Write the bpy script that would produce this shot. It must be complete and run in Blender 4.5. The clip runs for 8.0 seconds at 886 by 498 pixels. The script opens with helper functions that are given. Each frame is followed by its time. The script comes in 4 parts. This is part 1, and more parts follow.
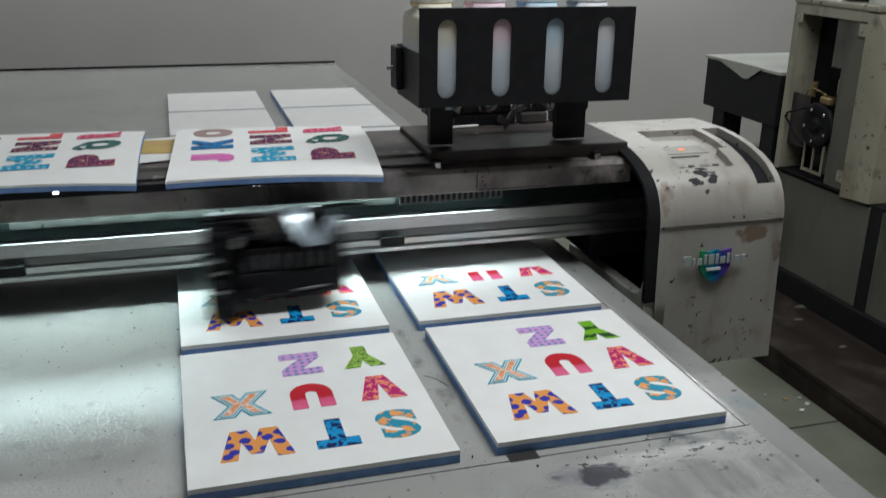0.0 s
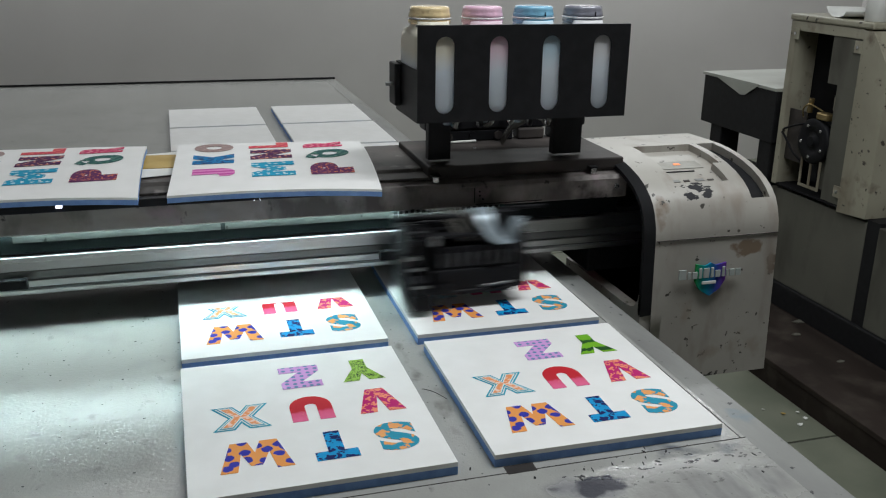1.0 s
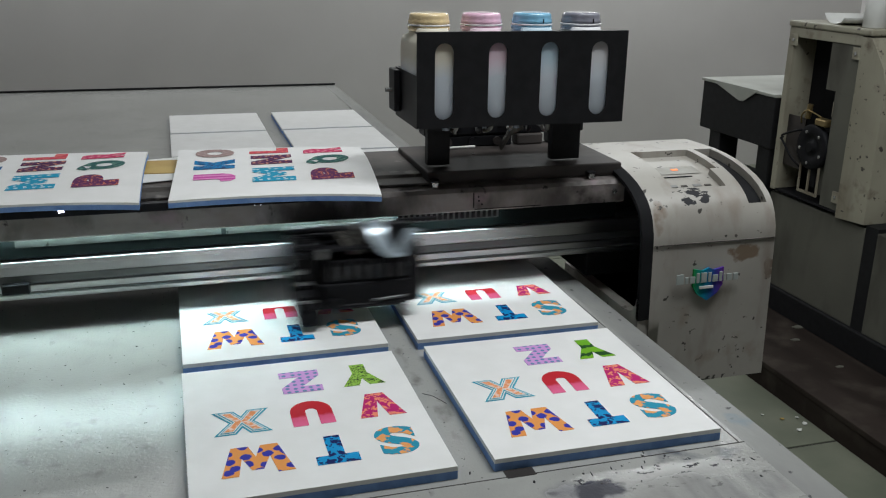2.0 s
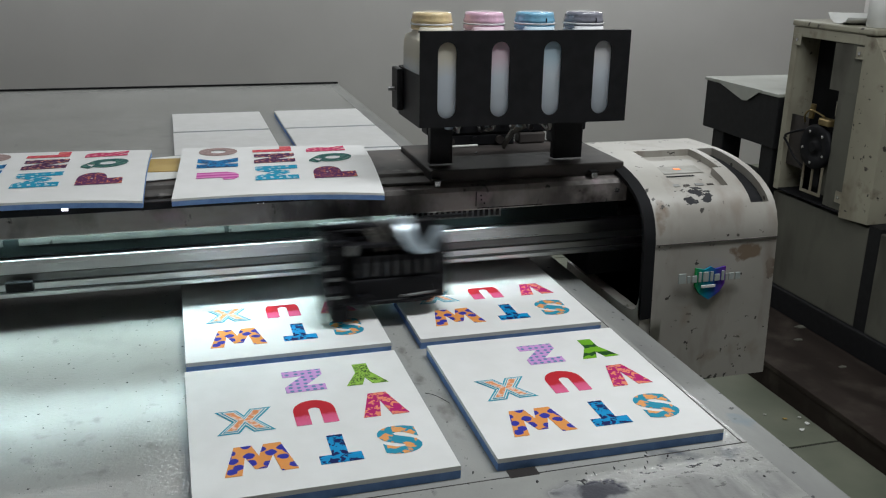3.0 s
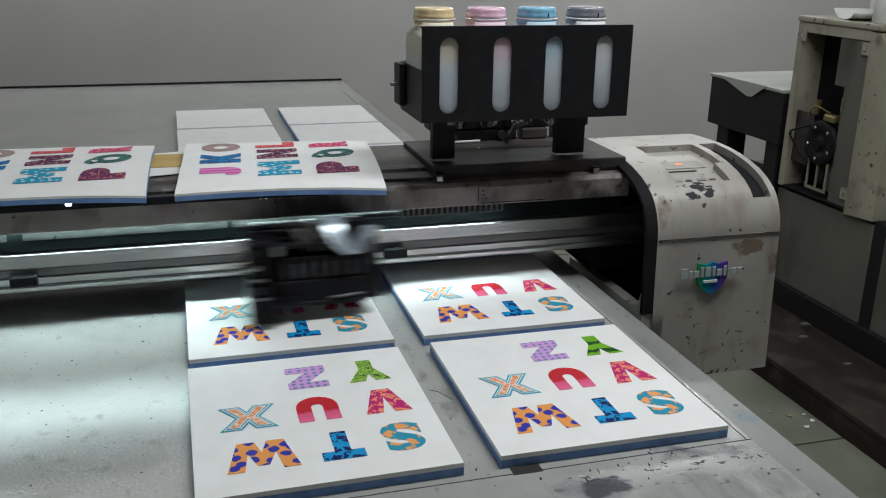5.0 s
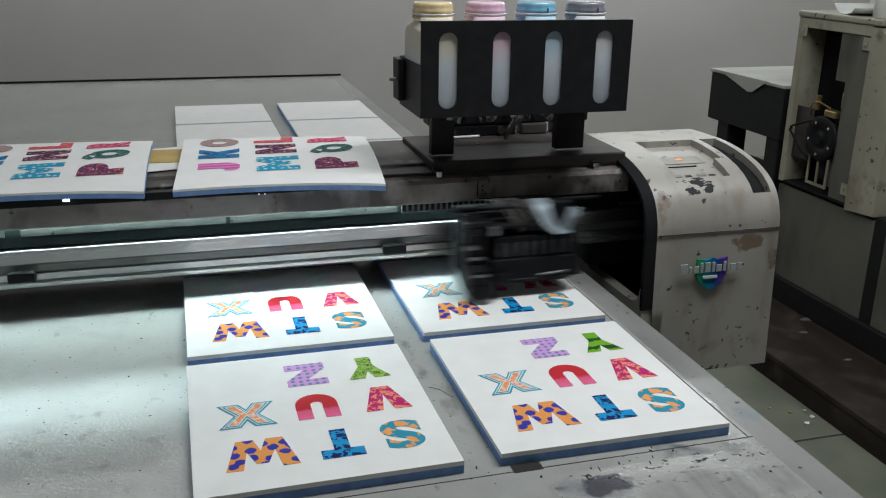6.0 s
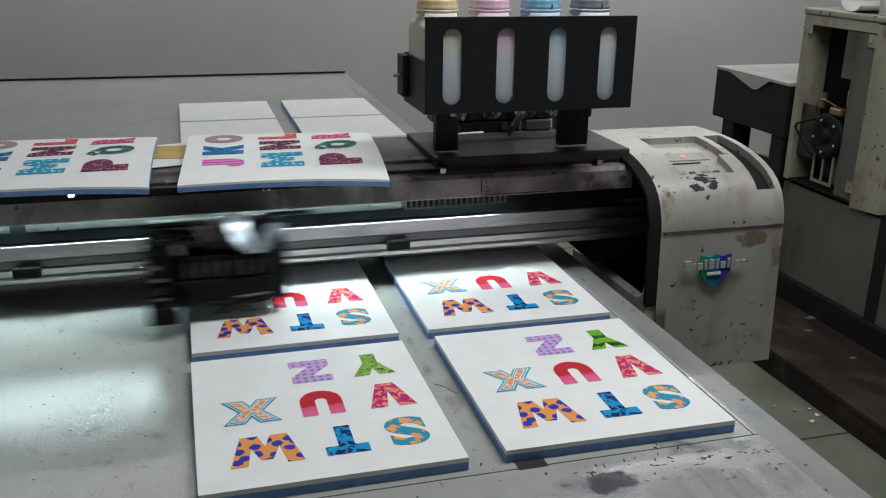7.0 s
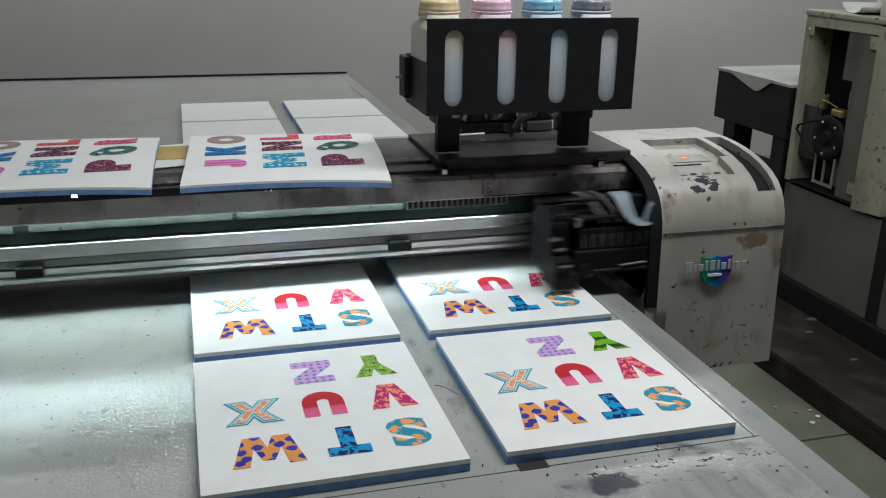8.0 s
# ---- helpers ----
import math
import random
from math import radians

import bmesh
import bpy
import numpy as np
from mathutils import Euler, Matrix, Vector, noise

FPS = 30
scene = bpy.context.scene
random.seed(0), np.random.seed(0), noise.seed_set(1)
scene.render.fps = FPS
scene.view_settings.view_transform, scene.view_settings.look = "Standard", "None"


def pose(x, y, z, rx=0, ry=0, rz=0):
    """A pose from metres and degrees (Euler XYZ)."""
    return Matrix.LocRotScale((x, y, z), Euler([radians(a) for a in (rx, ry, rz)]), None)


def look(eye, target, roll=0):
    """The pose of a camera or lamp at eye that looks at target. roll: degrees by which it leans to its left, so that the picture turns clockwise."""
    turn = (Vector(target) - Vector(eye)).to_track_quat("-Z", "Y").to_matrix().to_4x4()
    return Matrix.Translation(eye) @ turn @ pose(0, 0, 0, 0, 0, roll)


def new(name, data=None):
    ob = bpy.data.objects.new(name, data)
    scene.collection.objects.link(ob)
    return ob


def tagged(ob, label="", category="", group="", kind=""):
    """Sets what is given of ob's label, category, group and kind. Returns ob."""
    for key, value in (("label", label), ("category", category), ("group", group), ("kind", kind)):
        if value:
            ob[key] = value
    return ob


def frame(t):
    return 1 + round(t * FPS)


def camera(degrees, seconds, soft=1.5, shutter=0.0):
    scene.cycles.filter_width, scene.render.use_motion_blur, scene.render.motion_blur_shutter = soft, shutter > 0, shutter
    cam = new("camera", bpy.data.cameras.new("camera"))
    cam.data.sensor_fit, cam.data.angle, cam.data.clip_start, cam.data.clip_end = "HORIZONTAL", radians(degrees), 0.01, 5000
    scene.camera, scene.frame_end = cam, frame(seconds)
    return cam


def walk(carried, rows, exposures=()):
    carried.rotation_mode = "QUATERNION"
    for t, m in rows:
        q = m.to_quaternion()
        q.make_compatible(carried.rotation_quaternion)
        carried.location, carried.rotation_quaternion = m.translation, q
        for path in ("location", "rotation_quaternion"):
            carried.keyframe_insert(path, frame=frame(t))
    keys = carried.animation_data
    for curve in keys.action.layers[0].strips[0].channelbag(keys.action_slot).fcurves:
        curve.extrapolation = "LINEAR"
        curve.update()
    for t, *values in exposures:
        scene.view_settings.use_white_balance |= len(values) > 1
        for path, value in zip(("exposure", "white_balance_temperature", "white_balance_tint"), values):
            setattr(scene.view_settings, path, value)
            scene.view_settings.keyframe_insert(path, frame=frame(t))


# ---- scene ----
cam = camera(51.8, 8.0, soft=1.15, shutter=0.9)
PATH = [
    (0, (-0.362, -0.954, 1.388), (0.178, 0.852, 0.721), 0.9),
    (0.5, (-0.364, -0.965, 1.392), (0.189, 0.851, 0.763), 1.0),
    (1, (-0.364, -0.969, 1.391), (0.179, 0.848, 0.756), 0.9),
    (1.5, (-0.365, -0.976, 1.392), (0.181, 0.845, 0.769), 0.9),
    (3, (-0.368, -0.975, 1.394), (0.172, 0.846, 0.768), 1.0),
    (3.5, (-0.368, -0.973, 1.393), (0.17, 0.848, 0.765), 1.0),
    (4, (-0.366, -0.971, 1.391), (0.165, 0.851, 0.759), 0.8),
    (4.5, (-0.366, -0.974, 1.392), (0.164, 0.848, 0.762), 0.9),
    (6, (-0.364, -0.964, 1.391), (0.167, 0.854, 0.749), 0.9),
    (6.5, (-0.364, -0.963, 1.39), (0.163, 0.855, 0.745), 0.8),
    (7, (-0.365, -0.962, 1.388), (0.158, 0.857, 0.742), 0.9),
    (7.5, (-0.366, -0.962, 1.389), (0.156, 0.857, 0.743), 1.0),
    (8, (-0.367, -0.964, 1.391), (0.154, 0.856, 0.745), 1.0),
]
walk(cam, [(t, look(eye, target, roll)) for t, eye, target, roll in PATH])

# ---- world, lights, exposure ----
world = bpy.data.worlds.new("world")
world.use_nodes = True
scene.world = world
world.node_tree.nodes["Background"].inputs[0].default_value = (0.55, 0.62, 0.7, 1)
world.node_tree.nodes["Background"].inputs[1].default_value = 0.05
scene.view_settings.exposure = 0.0


def area_lamp(name, m, sx, sy, watts, colour):
    d = bpy.data.lights.new(name, "AREA")
    d.shape, d.size, d.size_y, d.energy, d.color = "RECTANGLE", sx, sy, watts, colour
    ob = new(name, d)
    ob.matrix_world = m
    return ob


COOL = (0.955, 1.0, 1.015)
area_lamp("tube_light_front", look((0.80, 0.20, 2.72), (0.80, 0.20, 0)), 1.6, 0.4, 36.5, COOL)
area_lamp("tube_light_back", look((-0.3, 3.95, 2.72), (-0.3, 3.95, 0)), 3.2, 0.16, 26, COOL)
# unseen fill added to brighten the right wall and the old machine's top
area_lamp("fill_light_side", look((2.5, 3.9, 2.72), (2.5, 3.9, 0)), 1.6, 0.2, 32, COOL)
BED, TOP = 0.75, 0.768          # bed surface, upper face of the boards on it


# ---- materials ----
def mat(name, a, b=None, scale=8.0, rough=0.6, spec=0.5, metal=0.0, bump=0.0, bump_scale=60.0, detail=6.0, lo=0.35, hi=0.65, rough_var=0.0, stretch=(1, 1, 1), coat=0.0):
    """Two colours mixed by noise in object space, with fine relief."""
    m = bpy.data.materials.new(name)
    m.use_nodes = True
    n, l = m.node_tree.nodes, m.node_tree.links
    p = n["Principled BSDF"]
    p.inputs["Roughness"].default_value, p.inputs["Metallic"].default_value = rough, metal
    p.inputs["Coat Weight"].default_value, p.inputs["Specular IOR Level"].default_value = coat, spec
    tc = n.new("ShaderNodeTexCoord")
    mp = n.new("ShaderNodeMapping")
    mp.inputs["Scale"].default_value = stretch
    l.new(tc.outputs["Object"], mp.inputs[0])
    nz = n.new("ShaderNodeTexNoise")
    nz.inputs["Scale"].default_value, nz.inputs["Detail"].default_value = scale, detail
    l.new(mp.outputs[0], nz.inputs["Vector"])
    rp = n.new("ShaderNodeValToRGB")
    rp.color_ramp.elements[0].position, rp.color_ramp.elements[1].position = lo, hi
    rp.color_ramp.elements[0].color = (*a, 1)
    rp.color_ramp.elements[1].color = (*(b or a), 1)
    l.new(nz.outputs[0], rp.inputs[0])
    l.new(rp.outputs[0], p.inputs["Base Color"])
    if rough_var:
        mr = n.new("ShaderNodeMapRange")
        mr.inputs[3].default_value, mr.inputs[4].default_value = rough - rough_var, rough + rough_var
        l.new(nz.outputs[0], mr.inputs[0])
        l.new(mr.outputs[0], p.inputs["Roughness"])
    if bump:
        nb = n.new("ShaderNodeTexNoise")
        nb.inputs["Scale"].default_value, nb.inputs["Detail"].default_value = bump_scale, 4
        l.new(mp.outputs[0], nb.inputs["Vector"])
        bp = n.new("ShaderNodeBump")
        bp.inputs["Strength"].default_value, bp.inputs["Distance"].default_value = bump, 0.002
        l.new(nb.outputs[0], bp.inputs["Height"])
        l.new(bp.outputs[0], p.inputs["Normal"])
    return m


def overlay(m, colour, scale, lo, hi, box=None, stretch=(1, 1, 1), seed=0.0, rough=None):
    """Adds patches of one colour (stains, painted shade) over a material: noise above a threshold, kept inside an
    ellipsoid (x, y, z, rx, ry, rz) if given.
    """
    n, l = m.node_tree.nodes, m.node_tree.links
    p = n["Principled BSDF"]
    src = p.inputs["Base Color"].links[0].from_socket
    tc = n.new("ShaderNodeTexCoord")
    mp = n.new("ShaderNodeMapping")
    mp.inputs["Scale"].default_value, mp.inputs["Location"].default_value = stretch, (seed, seed * 0.7, seed * 1.3)
    l.new(tc.outputs["Object"], mp.inputs[0])
    nz = n.new("ShaderNodeTexNoise")
    nz.inputs["Scale"].default_value, nz.inputs["Detail"].default_value = scale, 5
    l.new(mp.outputs[0], nz.inputs["Vector"])
    value = nz.outputs[0]
    if box:
        sub = n.new("ShaderNodeVectorMath")
        sub.operation = "SUBTRACT"
        l.new(tc.outputs["Object"], sub.inputs[0])
        sub.inputs[1].default_value = box[:3]
        div = n.new("ShaderNodeVectorMath")
        div.operation = "DIVIDE"
        l.new(sub.outputs[0], div.inputs[0])
        div.inputs[1].default_value = box[3:]
        ln = n.new("ShaderNodeVectorMath")
        ln.operation = "LENGTH"
        l.new(div.outputs[0], ln.inputs[0])
        fall = n.new("ShaderNodeMapRange")
        fall.inputs[1].default_value, fall.inputs[2].default_value = 0.3, 1.0
        fall.inputs[3].default_value, fall.inputs[4].default_value = 0.0, 0.5
        l.new(ln.outputs["Value"], fall.inputs[0])
        mi = n.new("ShaderNodeMath")
        mi.operation = "SUBTRACT"
        l.new(value, mi.inputs[0])
        l.new(fall.outputs[0], mi.inputs[1])
        value = mi.outputs[0]
    mr = n.new("ShaderNodeMapRange")
    mr.inputs[1].default_value, mr.inputs[2].default_value = lo, hi
    l.new(value, mr.inputs[0])
    mx = n.new("ShaderNodeMixRGB")
    l.new(mr.outputs[0], mx.inputs[0])
    l.new(src, mx.inputs[1])
    mx.inputs[2].default_value = (*colour, 1)
    l.new(mx.outputs[0], p.inputs["Base Color"])
    if rough is not None:
        was = p.inputs["Roughness"]
        rm = n.new("ShaderNodeMapRange")
        if was.links:
            l.new(was.links[0].from_socket, rm.inputs[3])
        else:
            rm.inputs[3].default_value = was.default_value
        rm.inputs[4].default_value = rough
        l.new(mr.outputs[0], rm.inputs[0])
        l.new(rm.outputs[0], was)
    return m


def spots(name, ground, spot, scale, size, rough=0.7, wobble=0.0, loose=0.75):
    """Printed pattern: round or blotchy spots on a ground colour."""
    m = bpy.data.materials.new(name)
    m.use_nodes = True
    n, l = m.node_tree.nodes, m.node_tree.links
    p = n["Principled BSDF"]
    p.inputs["Roughness"].default_value, p.inputs["Specular IOR Level"].default_value = rough, 0.2
    tc = n.new("ShaderNodeTexCoord")
    vec = tc.outputs["Object"]
    if wobble:
        nz = n.new("ShaderNodeTexNoise")
        nz.inputs["Scale"].default_value = scale * 1.5
        l.new(vec, nz.inputs["Vector"])
        ad = n.new("ShaderNodeMixRGB")
        ad.blend_type, ad.inputs[0].default_value = "LINEAR_LIGHT", wobble
        l.new(vec, ad.inputs[1])
        l.new(nz.outputs["Color"], ad.inputs[2])
        vec = ad.outputs[0]
    vo = n.new("ShaderNodeTexVoronoi")
    vo.inputs["Scale"].default_value = scale
    vo.voronoi_dimensions = "2D"
    vo.inputs["Randomness"].default_value = loose
    l.new(vec, vo.inputs["Vector"])
    mr = n.new("ShaderNodeMapRange")
    mr.inputs[1].default_value, mr.inputs[2].default_value = size * 0.76, size * 0.76 + 0.05
    l.new(vo.outputs["Distance"], mr.inputs[0])
    mx = n.new("ShaderNodeMixRGB")
    l.new(mr.outputs[0], mx.inputs[0])
    mx.inputs[1].default_value, mx.inputs[2].default_value = (*spot, 1), (*ground, 1)
    l.new(mx.outputs[0], p.inputs["Base Color"])
    return m


def bands(name, stops, axis, lo, hi, rough=0.7, hard=False, wave=0.0):
    """Printed pattern: colours laid along one axis of the object."""
    m = bpy.data.materials.new(name)
    m.use_nodes = True
    n, l = m.node_tree.nodes, m.node_tree.links
    p = n["Principled BSDF"]
    p.inputs["Roughness"].default_value, p.inputs["Specular IOR Level"].default_value = rough, 0.2
    tc = n.new("ShaderNodeTexCoord")
    sp = n.new("ShaderNodeSeparateXYZ")
    l.new(tc.outputs["Object"], sp.inputs[0])
    value = sp.outputs[axis]
    if wave:
        nz = n.new("ShaderNodeTexNoise")
        nz.inputs["Scale"].default_value = 90
        l.new(tc.outputs["Object"], nz.inputs["Vector"])
        ma = n.new("ShaderNodeMath")
        ma.operation = "MULTIPLY_ADD"
        l.new(nz.outputs[0], ma.inputs[0])
        ma.inputs[1].default_value = wave
        l.new(value, ma.inputs[2])
        value = ma.outputs[0]
    mr = n.new("ShaderNodeMapRange")
    mr.inputs[1].default_value, mr.inputs[2].default_value = lo, hi
    l.new(value, mr.inputs[0])
    rp = n.new("ShaderNodeValToRGB")
    rp.color_ramp.interpolation = "CONSTANT" if hard else "LINEAR"
    while len(rp.color_ramp.elements) < len(stops):
        rp.color_ramp.elements.new(0.5)
    for e, (pos, c) in zip(rp.color_ramp.elements, stops):
        e.position, e.color = pos, (*c, 1)
    l.new(mr.outputs[0], rp.inputs[0])
    l.new(rp.outputs[0], p.inputs["Base Color"])
    return m


def glow(name, colour, strength):
    m = bpy.data.materials.new(name)
    m.use_nodes = True
    p = m.node_tree.nodes["Principled BSDF"]
    p.inputs["Base Color"].default_value = (*colour, 1)
    p.inputs["Emission Color"].default_value = (*colour, 1)
    p.inputs["Emission Strength"].default_value = strength
    return m


WALL = mat("grey_wall_paint", (0.59, 0.57, 0.555), (0.65, 0.63, 0.615), 1.2, 0.85, bump=0.15, bump_scale=40)
CEIL = mat("ceiling_paint", (0.6, 0.6, 0.6), (0.66, 0.66, 0.66), 1.5, 0.9, bump=0.1)
TILE = mat("green_floor_tile", (0.14, 0.152, 0.115), (0.195, 0.203, 0.155), 5, 0.35, rough_var=0.12, bump=0.08, bump_scale=30)
GROUT = mat("dark_grout", (0.05, 0.05, 0.045), (0.08, 0.08, 0.07), 30, 0.9, bump=0.3)
BEDPAINT = mat("worn_bed_paint", (0.345, 0.346, 0.330), (0.41, 0.412, 0.395), 3.5, 0.10, rough_var=0.03, bump=0.25, bump_scale=230, lo=0.3, hi=0.7)
overlay(BEDPAINT, (0.31, 0.31, 0.30), 11, 0.55, 0.85, seed=3)
overlay(BEDPAINT, (0.2, 0.2, 0.2), 40, 0.66, 0.8, seed=13, stretch=(1, 0.5, 1))
overlay(BEDPAINT, (0.16, 0.16, 0.165), 16, 0.43, 0.62, box=(0.25, -0.12, 0.75, 0.36, 0.10, 0.2), seed=31, stretch=(1.6, 0.5, 1), rough=0.5)
overlay(BEDPAINT, (0.035, 0.035, 0.04), 110, 0.625, 0.65, box=(0.22, -0.07, 0.75, 0.40, 0.14, 0.2), seed=33, stretch=(0.7, 1.2, 1))
overlay(BEDPAINT, (0.23, 0.225, 0.215), 8, 0.30, 0.66, box=(0.28, -0.24, 0.75, 0.75, 0.34, 0.3), seed=35, rough=0.55)
overlay(BEDPAINT, (0.17, 0.17, 0.19), 16, 0.26, 0.54, box=(0.095, -0.080, 0.75, 0.105, 0.05, 0.2), seed=71, rough=0.5)
overlay(BEDPAINT, (0.03, 0.03, 0.045), 26, 0.34, 0.46, box=(0.100, -0.080, 0.75, 0.085, 0.038, 0.2), seed=1)
overlay(BEDPAINT, (0.13, 0.14, 0.16), 18, 0.44, 0.6, box=(0.30, -0.02, 0.75, 0.16, 0.07, 0.2), seed=5)
overlay(BEDPAINT, (0.05, 0.05, 0.055), 120, 0.68, 0.71, seed=8)
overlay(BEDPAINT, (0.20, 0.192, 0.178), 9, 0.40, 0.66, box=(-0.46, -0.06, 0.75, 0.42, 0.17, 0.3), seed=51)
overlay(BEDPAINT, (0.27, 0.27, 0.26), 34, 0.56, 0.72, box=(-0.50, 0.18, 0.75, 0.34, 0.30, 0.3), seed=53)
# darker patches along the gap between the two columns of boards
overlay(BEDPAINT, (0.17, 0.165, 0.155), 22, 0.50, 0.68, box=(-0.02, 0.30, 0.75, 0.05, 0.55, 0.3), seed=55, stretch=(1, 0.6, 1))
RIM = mat("scuffed_bed_rim", (0.29, 0.293, 0.28), (0.21, 0.21, 0.205), 9, 0.38, bump=0.2, bump_scale=90, stretch=(1, 0.4, 1))
overlay(RIM, (0.04, 0.04, 0.045), 60, 0.66, 0.7, seed=2)
overlay(RIM, (0.16, 0.22, 0.26), 10, 0.5, 0.62, box=(0.39, 0.02, 0.75, 0.06, 0.12, 0.2), seed=9)
FOAM = mat("blue_foam_edge", (0.15, 0.28, 0.58), (0.20, 0.35, 0.66), 60, 0.75, bump=0.4, bump_scale=300)
WHITE = mat("white_board_face", (0.80, 0.795, 0.785), (0.84, 0.835, 0.83), 20, 0.6, 0.3, bump=0.05, bump_scale=300)
ALU = mat("brushed_aluminium", (0.52, 0.53, 0.535), (0.62, 0.63, 0.635), 30, 0.30, metal=1.0, rough_var=0.06, bump=0.08, bump_scale=200, stretch=(0.05, 1, 1))
ALUD = mat("grooved_dark_aluminium", (0.16, 0.165, 0.165), (0.24, 0.245, 0.245), 30, 0.42, metal=0.7, stretch=(0.05, 1, 1))
STEEL = mat("stained_and_shaded_steel", (0.235, 0.208, 0.198), (0.35, 0.317, 0.305), 9, 0.55, 0.35, metal=0.1, rough_var=0.1, bump=0.12, stretch=(1, 1, 2))
overlay(STEEL, (0.05, 0.046, 0.045), 34, 0.645, 0.69, seed=4, stretch=(1, 1, 0.8))
overlay(STEEL, (0.105, 0.094, 0.090), 9, 0.48, 0.60, seed=41, stretch=(1, 1, 0.6))
overlay(STEEL, (0.33, 0.24, 0.27), 9, 0.62, 0.72, seed=11)
# front cover's right end: rack shadow put into the colour among the grime
overlay(STEEL, (0.05, 0.042, 0.04), 22, 0.36, 0.60, box=(0.46, 0.62, 0.945, 0.22, 0.1, 0.07), seed=45)
TOPST = mat("dark_cover_plate", (0.030, 0.026, 0.025), (0.058, 0.050, 0.047), 9, 0.6, 0.3, rough_var=0.1, bump=0.1)
overlay(TOPST, (0.085, 0.072, 0.066), 11, 0.52, 0.72, seed=6, stretch=(0.6, 1, 1))
TOPBR = mat("brownish_top_plate", (0.050, 0.044, 0.040), (0.090, 0.081, 0.075), 7, 0.6, 0.3, rough_var=0.1, bump=0.1)
overlay(TOPBR, (0.02, 0.019, 0.018), 12, 0.54, 0.66, seed=61)
overlay(TOPBR, (0.19, 0.175, 0.165), 24, 0.60, 0.70, seed=63)
overlay(TOPBR, (0.10, 0.07, 0.065), 6, 0.52, 0.68, seed=65)
BLACK = mat("black_powder_coat", (0.0125, 0.0125, 0.0140), (0.0175, 0.0175, 0.0195), 40, 0.5, 0.22, bump=0.08, bump_scale=400)
PLASTIC = mat("black_plastic", (0.008, 0.008, 0.0095), (0.015, 0.015, 0.0175), 20, 0.5, 0.14, bump=0.06, bump_scale=150)
# near black for seams and rims; also puts shade inside cover and machine
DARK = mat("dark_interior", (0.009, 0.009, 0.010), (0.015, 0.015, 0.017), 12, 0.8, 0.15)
GREENPLATE = mat("dark_green_back_plate", (0.035, 0.06, 0.055), (0.06, 0.09, 0.08), 12, 0.4)
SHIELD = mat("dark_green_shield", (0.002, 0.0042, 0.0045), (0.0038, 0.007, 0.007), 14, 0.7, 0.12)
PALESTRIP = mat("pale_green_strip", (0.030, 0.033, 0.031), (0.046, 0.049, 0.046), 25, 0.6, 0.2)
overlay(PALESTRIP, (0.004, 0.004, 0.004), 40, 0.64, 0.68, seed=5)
CAPWHITE = mat("yellowed_cover_plastic", (0.325, 0.305, 0.275), (0.40, 0.38, 0.345), 5, 0.42, rough_var=0.08, bump=0.05, bump_scale=120)
overlay(CAPWHITE, (0.19, 0.14, 0.10), 34, 0.30, 0.42, box=(0.682, 0.50, 0.838, 0.068, 0.06, 0.034), seed=2)
overlay(CAPWHITE, (0.14, 0.10, 0.075), 30, 0.36, 0.44, box=(0.745, 0.50, 0.80, 0.025, 0.06, 0.06), seed=21)
overlay(CAPWHITE, (0.22, 0.17, 0.13), 18, 0.38, 0.5, box=(0.50, 0.51, 0.92, 0.035, 0.07, 0.08), seed=23)
overlay(CAPWHITE, (0.012, 0.012, 0.016), 62, 0.445, 0.465, box=(0.590, 0.55, 0.945, 0.085, 0.07, 0.035), seed=7, stretch=(0.7, 1.3, 1.3), rough=0.75)
overlay(CAPWHITE, (0.03, 0.028, 0.025), 75, 0.47, 0.52, box=(0.60, 0.49, 0.582, 0.16, 0.06, 0.014), seed=17)
overlay(CAPWHITE, (0.05, 0.045, 0.04), 60, 0.655, 0.685, seed=12)
overlay(CAPWHITE, (0.30, 0.26, 0.21), 11, 0.62, 0.75, seed=15)
overlay(CAPWHITE, (0.25, 0.215, 0.18), 14, 0.54, 0.76, seed=19, stretch=(1.4, 1, 0.5))
MACH = mat("grey_green_machine_paint", (0.29, 0.27, 0.205), (0.38, 0.36, 0.28), 4, 0.5, bump=0.06, rough_var=0.08)
overlay(MACH, (0.13, 0.10, 0.07), 12, 0.58, 0.72, seed=3)
overlay(MACH, (0.19, 0.16, 0.115), 7, 0.46, 0.66, seed=37, stretch=(1, 1, 0.25))
overlay(MACH, (0.06, 0.05, 0.04), 42, 0.65, 0.69, seed=29)
MACHLOW = mat("dull_green_cabinet_paint", (0.115, 0.113, 0.094), (0.145, 0.142, 0.118), 3, 0.65, 0.25, bump=0.05)
overlay(MACHLOW, (0.055, 0.050, 0.042), 5, 0.5, 0.7, seed=12, stretch=(1, 1, 0.4))
WOOD = mat("dark_brown_wood", (0.016, 0.011, 0.0085), (0.032, 0.023, 0.019), 10, 0.75, 0.2, bump=0.2, bump_scale=50, stretch=(1, 0.15, 1))
overlay(WOOD, (0.055, 0.044, 0.036), 9, 0.52, 0.75, seed=14)
TABLETOP = mat("dull_pale_table_top", (0.36, 0.37, 0.33), (0.46, 0.47, 0.43), 6, 0.5, bump=0.05)
PAPER = mat("white_paper", (0.7, 0.7, 0.67), (0.78, 0.78, 0.75), 15, 0.7)
OCHRE = mat("ochre_card", (0.42, 0.27, 0.06), (0.5, 0.34, 0.09), 15, 0.6)
FOIL = mat("silver_flat_cable", (0.30, 0.36, 0.41), (0.40, 0.46, 0.50), 30, 0.26, metal=0.35)
